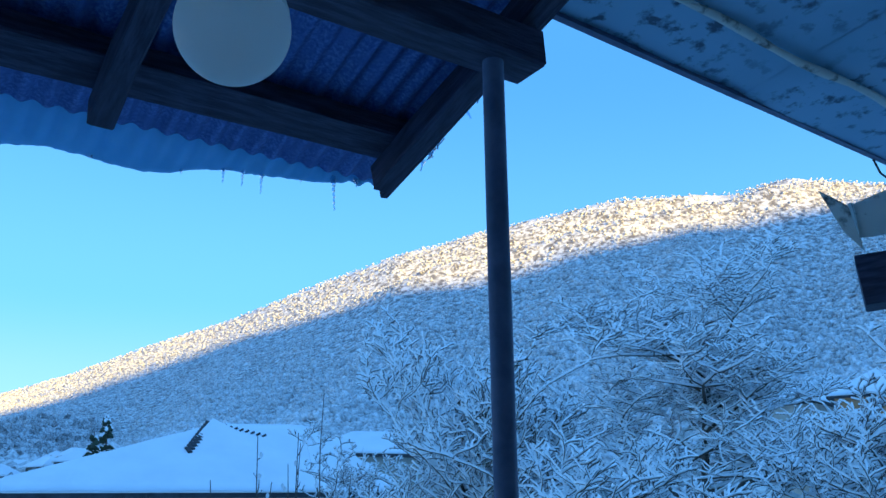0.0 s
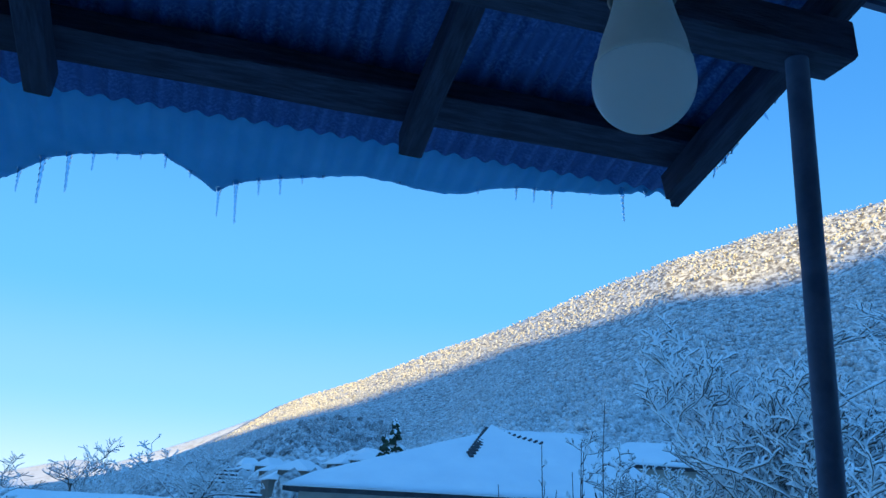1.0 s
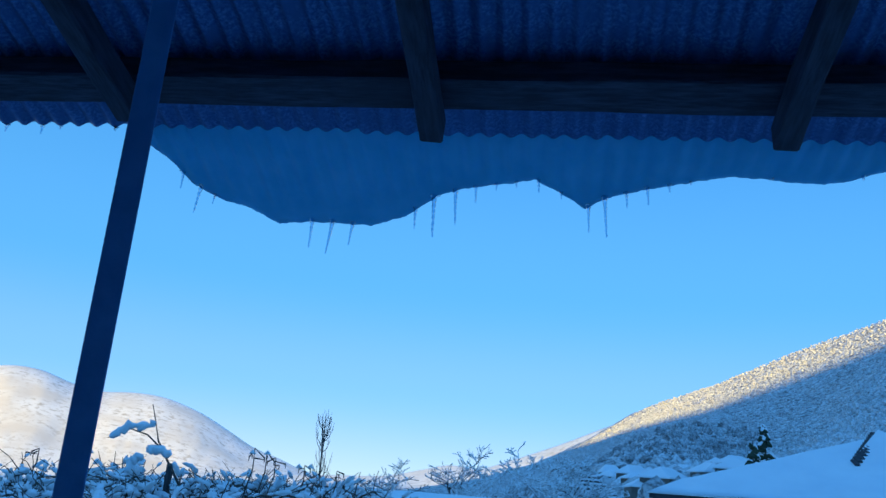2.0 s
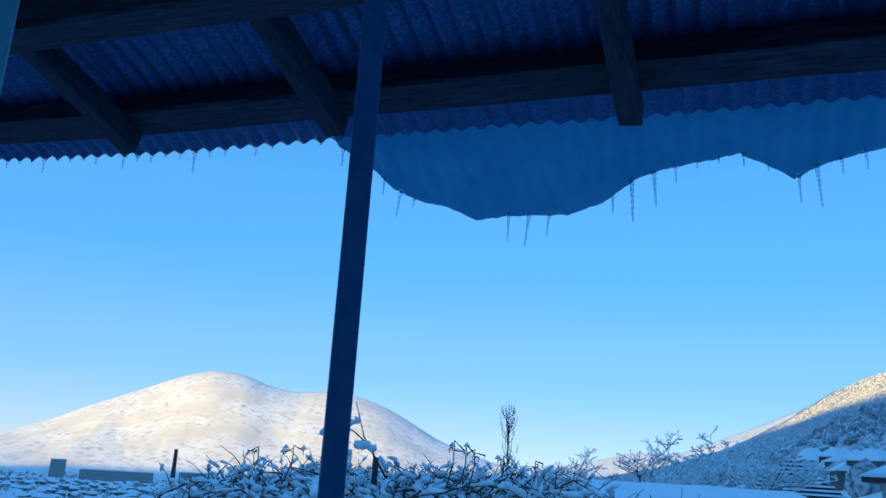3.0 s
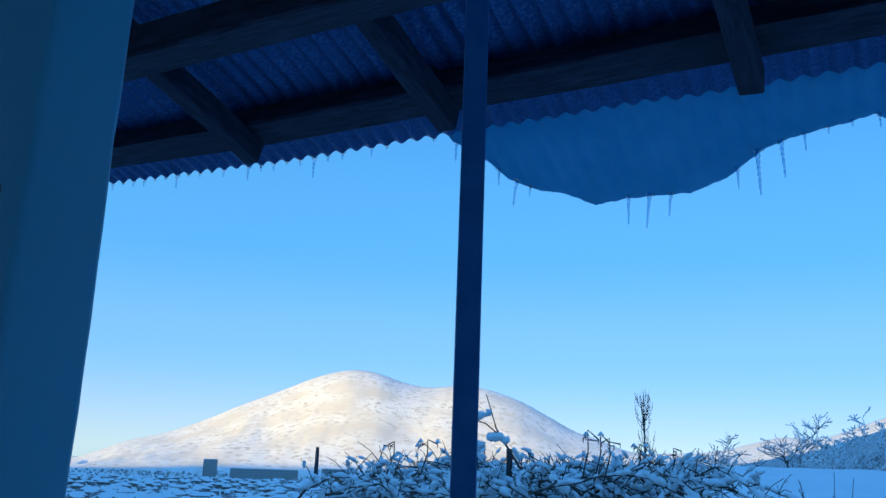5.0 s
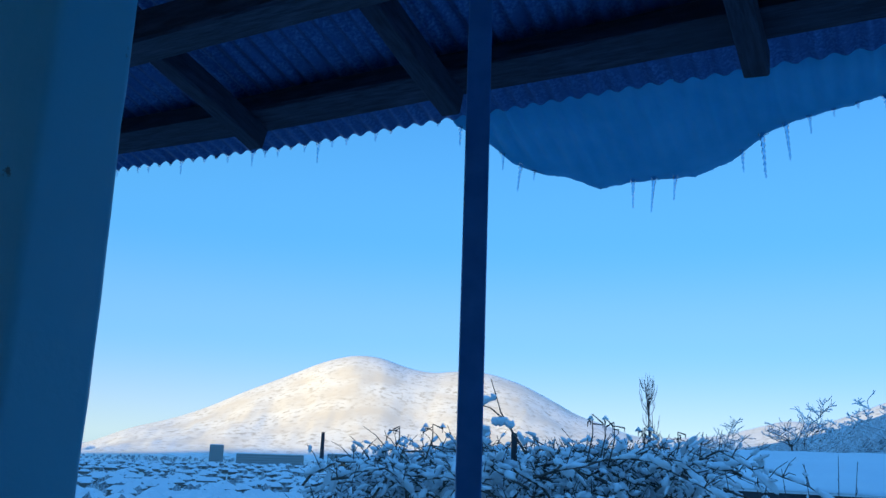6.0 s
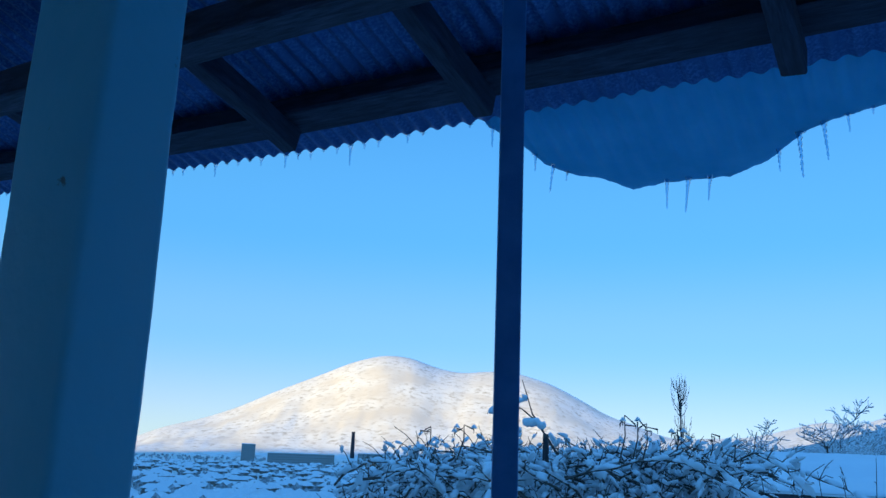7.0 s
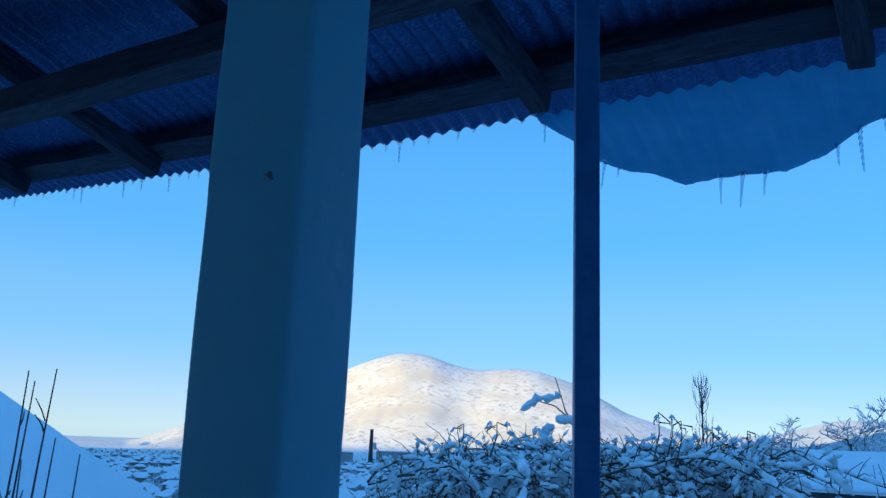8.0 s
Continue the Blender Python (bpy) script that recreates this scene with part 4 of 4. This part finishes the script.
def poplar():
    r = 60.0
    x, y = polar(15.5, r)
    gz = ground_z(15.5, r)
    t = thing("poplar_tree", (x, y, gz), "tall narrow bare poplar with upright branches", "tree")
    top = elev(5.2, r) - gz
    rng = random.Random(6)
    v, f = tube([(0, 0, 0), (0.03, 0, top * 0.5), (0, 0, top * 0.96)], [0.13, 0.09, 0.02], 7)
    part_data("trunk", v, f, BARK, t)
    heap = Heap()
    for k in range(95):
        z = top * rng.uniform(0.22, 0.9)
        a = rng.uniform(0, 6.28)
        w = rng.uniform(0.3, 1.15) * (1.15 - z / top * 0.75)
        l = rng.uniform(0.9, 2.4) * (1.2 - z / top * 0.6)
        d = Vector((math.cos(a) * w, math.sin(a) * w, 0))
        p = Vector((0, 0, z))
        pts = [p, p + d * 0.7 + Vector((0, 0, l * 0.35)), p + d + Vector((0, 0, l * 0.7)), p + d * 1.05 + Vector((0, 0, min(l, top - z)))]
        heap.add(*tube(pts, [0.026, 0.02, 0.014, 0.008], 4))
        for q in range(3):
            c = pts[1].lerp(pts[3], rng.random())
            e = c + Vector((rng.uniform(-.16, .16), rng.uniform(-.16, .16), rng.uniform(.3, .7)))
            heap.add(*tube([c, c.lerp(e, .5), e], [0.012, 0.01, 0.006], 3))
    part_data("branch_mass", heap.v, heap.f, BARK, t, "dark upright branches", kind="stuff")


poplar()


def stalks(name, places, label, seed, snow=0.3, where=polar):
    """Tall bare stalks: (azimuth, distance, elevation of the tip, lean)."""
    for i, (az, r, el, lean) in enumerate(places):
        x, y = where(az, r)
        gz = ground_z(az, r)
        rng = random.Random(seed + i)
        h = elev(el, r) - gz
        s_ = thing(name, (x, y, gz), label, "plant", name + "s")
        heap, pads = Heap(), Heap()
        pts = [Vector((lean * h * q * q + rng.uniform(-.012, .012), rng.uniform(-.012, .012), h * q)) for q in (0, .3, .5, .65, .78, .9, 1)]
        heap.add(*tube(pts, [0.012, 0.011, 0.010, 0.009, 0.008, 0.006, 0.004], 5))
        for k in range(9):
            q = rng.uniform(0.55, 0.97)
            c = Vector((lean * h * q * q, 0, h * q))
            a = rng.uniform(0, 6.28)
            l = rng.uniform(0.08, 0.35) * (1.2 - q)
            e = c + Vector((math.cos(a) * l, math.sin(a) * l, l * rng.uniform(0.8, 2)))
            heap.add(*tube([c, c.lerp(e, .5) + Vector((0.01, 0, 0)), e], [0.006, 0.005, 0.003], 4))
            if rng.random() < snow:
                pads.add(*tube([e - Vector((0, 0, .02)), e + Vector((0, 0, .015)), e + Vector((0, 0, .04))], [0.012, 0.022, 0.006], 5))
        part_data("stem", heap.v, heap.f, BARK, s_)
        if pads.v:
            part_data("snow_caps", pads.v, pads.f, SNOW, s_, kind="stuff", smooth=True)


stalks("bare_stalk", ((-23.0, 9, 5.1, -0.03), (-23.8, 9, 4.6, 0.03), (-24.6, 9, 5.2, 0.0), (-20.9, 9, 2.2, -0.05), (-21.8, 9, 2.1, 0.04), (-25.9, 10, 7.8, 0.01),
                      (-26.7, 9, 3.0, 0.05), (-25.3, 9, 3.2, -0.04), (-28.0, 9, 1.9, 0.05), (-13.6, 8, 1.4, 0.05), (-14.4, 8, 1.1, -0.05), (-15.0, 8, 1.0, 0.06), (-12.4, 8, 0.9, -0.05), (-8.5, 8, 0.8, 0.05)),
       "thin bare garden stalk with bits of snow", 700, 0.5)
stalks("young_shoot", ((59.9, 6, 2.75, 0.05), (59.5, 6.2, 2.2, 0.05), (58.6, 6.0, 2.95, 0.05), (57.2, 6.0, -1.0, 0.02), (56.2, 6.1, -1.9, 0.04), (57.6, 5.9, -2.4, -0.03), (61.4, 6, 0.2, -0.03)),
       "thin dark upright shoot of a fruit tree", 800, 0.0, polar_left)
stalks("bare_stalk", ((4.4, 14, 0.0, 0.03), (4.9, 14, -0.6, -0.04), (3.8, 14, -0.3, 0.05), (6.0, 14, -0.9, -0.05)), "thin bare garden stalk with bits of snow", 850, 0.1, polar_left)


def snowy_bush():
    """Tangled shrub below the porch, its arching stems loaded with snow."""
    x0, y0 = polar_left(25, 9.0)
    gz = ground_z(25, 9.0)
    b = thing("snowy_shrub", (x0, y0, gz), "tangled shrub bowed under thick cushions of snow", "shrub")
    rng = random.Random(17)
    stems, pads = Heap(), Heap()
    bm = bmesh.new()
    bmesh.ops.create_icosphere(bm, subdivisions=2, radius=1)
    ball = np.array([v.co[:] for v in bm.verts])
    ball_f = [tuple(v.index for v in f.verts) for f in bm.faces]
    bm.free()

    def cushion(at, along, size):
        """A soft lump of snow, long along its stem and flattened below."""
        a = along.normalized()
        u = a.cross(Vector((0, 0, 1)))
        u = u.normalized() if u.length > 0.1 else Vector((1, 0, 0))
        w = u.cross(a)
        ln, wd = size * rng.uniform(1.2, 2.6), size * rng.uniform(0.8, 1.3)
        lump = 1 + 0.22 * np.sin(ball @ np.array([rng.uniform(2, 5) for _ in range(3)]) + rng.uniform(0, 6))
        c = ball * lump[:, None]
        c[:, 2] = np.where(c[:, 2] < 0, c[:, 2] * 0.45, c[:, 2] * 0.95)
        pads.add([at + a * (q[0] * ln) + u * (q[1] * wd) + w * (q[2] * size) + Vector((0, 0, size * 0.35)) for q in c], ball_f)

    for i in range(430):
        az = rng.uniform(11.2, 35.5)
        r = rng.uniform(8.0, 11.0)
        topz = elev(np.interp(az, [11, 13, 16, 22, 26, 31, 33, 35.5], [-1.6, 0.2, -0.2, -0.3, -0.2, -0.5, -1.2, -3.2]), r) - 1.15 * rng.random() ** 1.3 - gz
        px, py = polar_left(az, r)
        p0 = Vector((px - x0 + rng.uniform(-0.5, 0.5), py - y0, topz - rng.uniform(0.08, 0.4)))
        a = rng.uniform(0, 6.28)
        reach = rng.uniform(0.7, 1.7)
        d = Vector((math.cos(a), math.sin(a) * 0.6, 0)) * reach
        pts = []
        for k in range(9):
            q = k / 8
            pts.append(p0 + d * (q - 0.4) + Vector((rng.uniform(-.05, .05), rng.uniform(-.05, .05), rng.uniform(-.03, .03) + (topz - p0.z) * math.sin(min(1, q * 1.7) * math.pi / 2) - 1.1 * max(0, q - 0.5) ** 1.6)))
        stems.add(*tube(pts, [0.013 - 0.0011 * k for k in range(9)], 4))
        # snow lying along the stem in uneven cushions
        for k in range(1, 8):
            for _ in range(rng.choice((1, 1, 2, 2))):
                d_ = pts[k + 1] - pts[k]
                cushion(pts[k] + d_ * rng.random(), d_, rng.choice((0.014, 0.018, 0.022, 0.028, 0.036, 0.05)))
        for k in range(2, 8):
            for _ in range(2):
                c = pts[k]
                e = c + Vector((rng.uniform(-.25, .25), rng.uniform(-.25, .25), rng.uniform(-.1, .25)))
                stems.add(*tube([c, c.lerp(e, 0.5) + Vector((0, 0, 0.03)), e], [0.006, 0.004, 0.003], 4))
                if rng.random() < 0.75:
                    cushion(c.lerp(e, rng.uniform(0.3, 0.9)), e - c + Vector((rng.uniform(-.2, .2), rng.uniform(-.2, .2), -0.05)), rng.choice((0.016, 0.022, 0.03)))
    # one long shoot above the rest, with wet snow hanging on its withered leaves
    def spot(a, e, r=8.4):
        px, py = polar_left(a, r)
        return Vector((px - x0, py - y0, elev(e, r) - gz))
    stems.add(*tube([spot(22.6, -0.6), spot(23.6, 0.9), spot(24.3, 2.0), spot(24.6, 3.0), spot(25.0, 4.2)], [0.014, 0.011, 0.008, 0.006, 0.004], 5))
    stems.add(*tube([spot(24.0, 1.5), spot(25.0, 2.3), spot(26.2, 2.6), spot(27.3, 1.9)], [0.009, 0.007, 0.006, 0.004], 5))
    for pads_at in (((24.6, 3.05), (25.3, 2.8), (26.2, 2.75), (26.8, 2.2), (27.4, 1.75)), ((23.4, 1.2), (24.0, 1.45), (24.6, 1.5), (24.9, 1.1)), ((25.6, -0.2), (25.8, 0.5), (25.3, 0.9), (24.9, 0.95))):
        c = [spot(a, e) for a, e in pads_at]
        line = [c[min(len(c) - 2, j // 4)].lerp(c[min(len(c) - 2, j // 4) + 1], (j % 4) / 4) + Vector((rng.uniform(-.012, .012), 0, rng.uniform(-.015, .015))) for j in range(4 * (len(c) - 1))]
        pads.add(*tube(line, [0.012] + [rng.uniform(0.018, 0.05) for _ in line[2:]] + [0.012], 8))
    for a, e in ((17.5, 1.9), (18.3, 2.1), (16.9, 1.6), (15.0, 1.3), (12.9, 1.1), (28.8, 1.1), (31.0, 0.9)):
        p, q = spot(a + 0.4, -1.2), spot(a, e)
        stems.add(*tube([p, p.lerp(q, 0.6) + Vector((0.03, 0, 0)), q], [0.009, 0.007, 0.004], 4))
        for k in range(3):
            d = q + Vector((rng.uniform(-.12, .12), 0, rng.uniform(-.09, -.02)))
            stems.add(*tube([q.lerp(p, 0.08 * k), d, d - Vector((0, 0, .04))], [0.004, 0.008, 0.003], 4))
            if rng.random() < 0.5:
                pads.add(*tube([d + Vector((-.03, 0, .01)), d + Vector((0, 0, .03)), d + Vector((.03, 0, .01))], [0.006, 0.022, 0.006], 6))
    stub = new("fence_stub", mesh_of("fence_stub", *tube([(0, 0, 0), (0, 0, elev(0.7, 8.8) - gz)], [0.034, 0.034], 8), DARKWOOD))
    stub.location = (*polar_left(23.4, 8.8), gz)
    tagged(stub, "dark square-topped fence stub standing in the shrub", "post")
    part_data("stem_tangle", stems.v, stems.f, BARK, b, "dark bowed stems", kind="stuff")
    part_data("snow_load", pads.v, pads.f, SNOW, b, "thick soft snow cushions", smooth=True, kind="stuff")


snowy_bush()


# ---- the town in the valley ----
def town():
    rng = random.Random(44)
    base = None
    roofs, walls = Heap(), Heap()
    for i in range(900):
        near = i < 90
        az = rng.uniform(-11.5, 3) if near and i < 26 else rng.uniform(29, 59)
        r = rng.uniform(150, 260) if near and i < 26 else rng.uniform(270, 1850)
        x, y = polar(az, r)
        z = ground_z(az, r)
        w, d, h, t = rng.uniform(8, 15), rng.uniform(7, 11), rng.uniform(3.0, 5.0), rng.uniform(2.0, 3.4)
        if i < 26:
            w, d, h, t = w * 0.7, d * 0.7, h * 0.7, t * 0.7
        turn = Euler((0, 0, rng.uniform(0, 3.1)))
        if i < 280:
            if base is None:
                base = thing("town_house", (0, 0, 0), "small distant house under a snow-covered roof", "house", "town houses")
                part("wall", box(-0.44, 0.44, -0.44, 0.44, -0.3, 0.62), WALL_DARK, base)
                part_data("roof", [(-.5, -.5, .62), (.5, -.5, .62), (.5, .5, .62), (-.5, .5, .62), (-.25, 0, 1), (.25, 0, 1), (-.5, -.5, .57), (.5, -.5, .57), (.5, .5, .57), (-.5, .5, .57)],
                          [(0, 1, 5, 4), (1, 2, 5), (2, 3, 4, 5), (3, 0, 4), (9, 8, 7, 6), (0, 6, 7, 1), (1, 7, 8, 2), (2, 8, 9, 3), (3, 9, 6, 0)], SNOW_FAR, base, "snow-covered hip roof")
                ob = base
            else:
                ob = copy_thing(base, Matrix())
            ob.matrix_basis = Matrix.LocRotScale((x, y, z), turn, (w, d, h + t))
        else:
            m = Matrix.LocRotScale((x, y, z), turn, (w, d, h + t))
            roofs.add([m @ Vector(c) for c in ((-.5, -.5, .62), (.5, -.5, .62), (.5, .5, .62), (-.5, .5, .62), (-.25, 0, 1), (.25, 0, 1))], [(0, 1, 5, 4), (1, 2, 5), (2, 3, 4, 5), (3, 0, 4), (3, 2, 1, 0)])
            walls.add([m @ Vector(c) for c in ((-.44, -.44, -.3), (.44, -.44, -.3), (.44, .44, -.3), (-.44, .44, -.3), (-.44, -.44, .62), (.44, -.44, .62), (.44, .44, .62), (-.44, .44, .62))],
                      [(0, 1, 5, 4), (1, 2, 6, 5), (2, 3, 7, 6), (3, 0, 4, 7)])
    far = thing("distant_rooftops", (0, 0, 0), "crowded snowy rooftops of the valley town", "houses", kind="stuff")
    part_data("roofs", roofs.v, roofs.f, SNOW_FAR, far, kind="stuff")
    part_data("walls", walls.v, walls.f, WALL_DARK, far, kind="stuff")
    # garden trees between the houses
    heap = Heap()
    bm = bmesh.new()
    bmesh.ops.create_icosphere(bm, subdivisions=1, radius=1)
    bv = [v.co.copy() for v in bm.verts]
    bf = [tuple(v.index for v in f.verts) for f in bm.faces]
    bm.free()
    for i in range(5200):
        valley = i < 3900
        az = rng.uniform(12, 60) if valley else rng.uniform(-13, 13)
        r = rng.uniform(230, 2350) if valley else math.sqrt(rng.uniform(110 ** 2, 900 ** 2))
        x, y = polar(az, r)
        z = ground_z(az, r)
        k = rng.uniform(1.2, 3.4) * (0.7 if not valley and r < 300 else 1)
        heap.add([Vector((x, y, z + k * 0.6)) + Vector((c.x * k, c.y * k, c.z * k * 1.3)) * rng.uniform(0.6, 1.35) for c in bv], bf)
    ob = new("garden_trees", mesh_of("garden_trees", heap.v, heap.f, WOODS_DARK))
    tagged(ob, "frosted garden trees between the town houses", "trees", kind="stuff")


WALL_DARK = material("old_town_wall", (0.10, 0.09, 0.08), (0.24, 0.21, 0.18), 0.3, 0.9)
WOODS_DARK = material("garden_crowns", (0.16, 0.16, 0.17), (0.76, 0.77, 0.79), 1.0, 0.9, contrast=(0.38, 0.6), island=0.5)
town()


def block(name, az, r, el_top, width, depth, floors, label, wall=CONCRETE, turn=None):
    x, y = polar(az, r)
    gz = ground_z(az, r)
    top = elev(el_top, r)
    h = thing(name, (x, y, gz), label, "apartment block")
    h.rotation_euler = (0, 0, radians(az if turn is None else turn))
    t = top - gz
    part("wall", box(-width / 2, width / 2, -depth / 2, depth / 2, -1, t - 1.0), wall, h)
    part("roof", box(-width / 2 - .5, width / 2 + .5, -depth / 2 - .5, depth / 2 + .5, t - 1.0, t), SNOW_FAR, h)
    cols = max(3, int(width / 4.5))
    fh = (t - 2) / floors
    me = None
    for i in range(floors):
        for k in range(cols):
            cx = -width / 2 + width * (k + 0.5) / cols
            if me is None:
                bm = box(-0.9, 0.9, -0.12, 0.12, -0.75, 0.75)
                win = part("window", bm, GLASS_DARK, h)
                me = win.data
            else:
                win = new("window", me)
                win.parent = h
            win.location = (cx, -depth / 2 - 0.02, 0.6 + fh * (i + 0.5))


block("tower_block", 43.2, 2100, -0.6, 32, 20, 9, "grey tower block above the town roofs")
block("apartment_block", 39.8, 2000, -1.1, 150, 14, 4, "long grey apartment block with a flat snowy roof")
block("apartment_block", 35.0, 1900, -0.95, 75, 14, 5, "pale apartment block with a flat snowy roof")
block("apartment_block", 31.5, 1900, -0.95, 120, 14, 4, "long grey apartment block with a flat snowy roof")
block("apartment_block", 50.3, 1500, -1.85, 60, 14, 4, "pale four-storey apartment block")
block("orange_block", 35.4, 1750, -1.45, 28, 12, 3, "orange-walled block among the town roofs", BRICK)


def chimney():
    r = 1900
    x, y = polar(36.5, r)
    gz = ground_z(36.5, r)
    c = thing("factory_chimney", (x, y, gz), "dark tall brick factory chimney in the valley", "chimney")
    t = elev(0.4, r) - gz
    v, f = tube([(0, 0, -1), (0, 0, t * 0.5), (0, 0, t - 2), (0, 0, t - 2), (0, 0, t)], [5.2, 4.4, 3.6, 4.0, 4.0], 16)
    part_data("stack", v, f, DARKWOOD, c, smooth=True)


chimney()
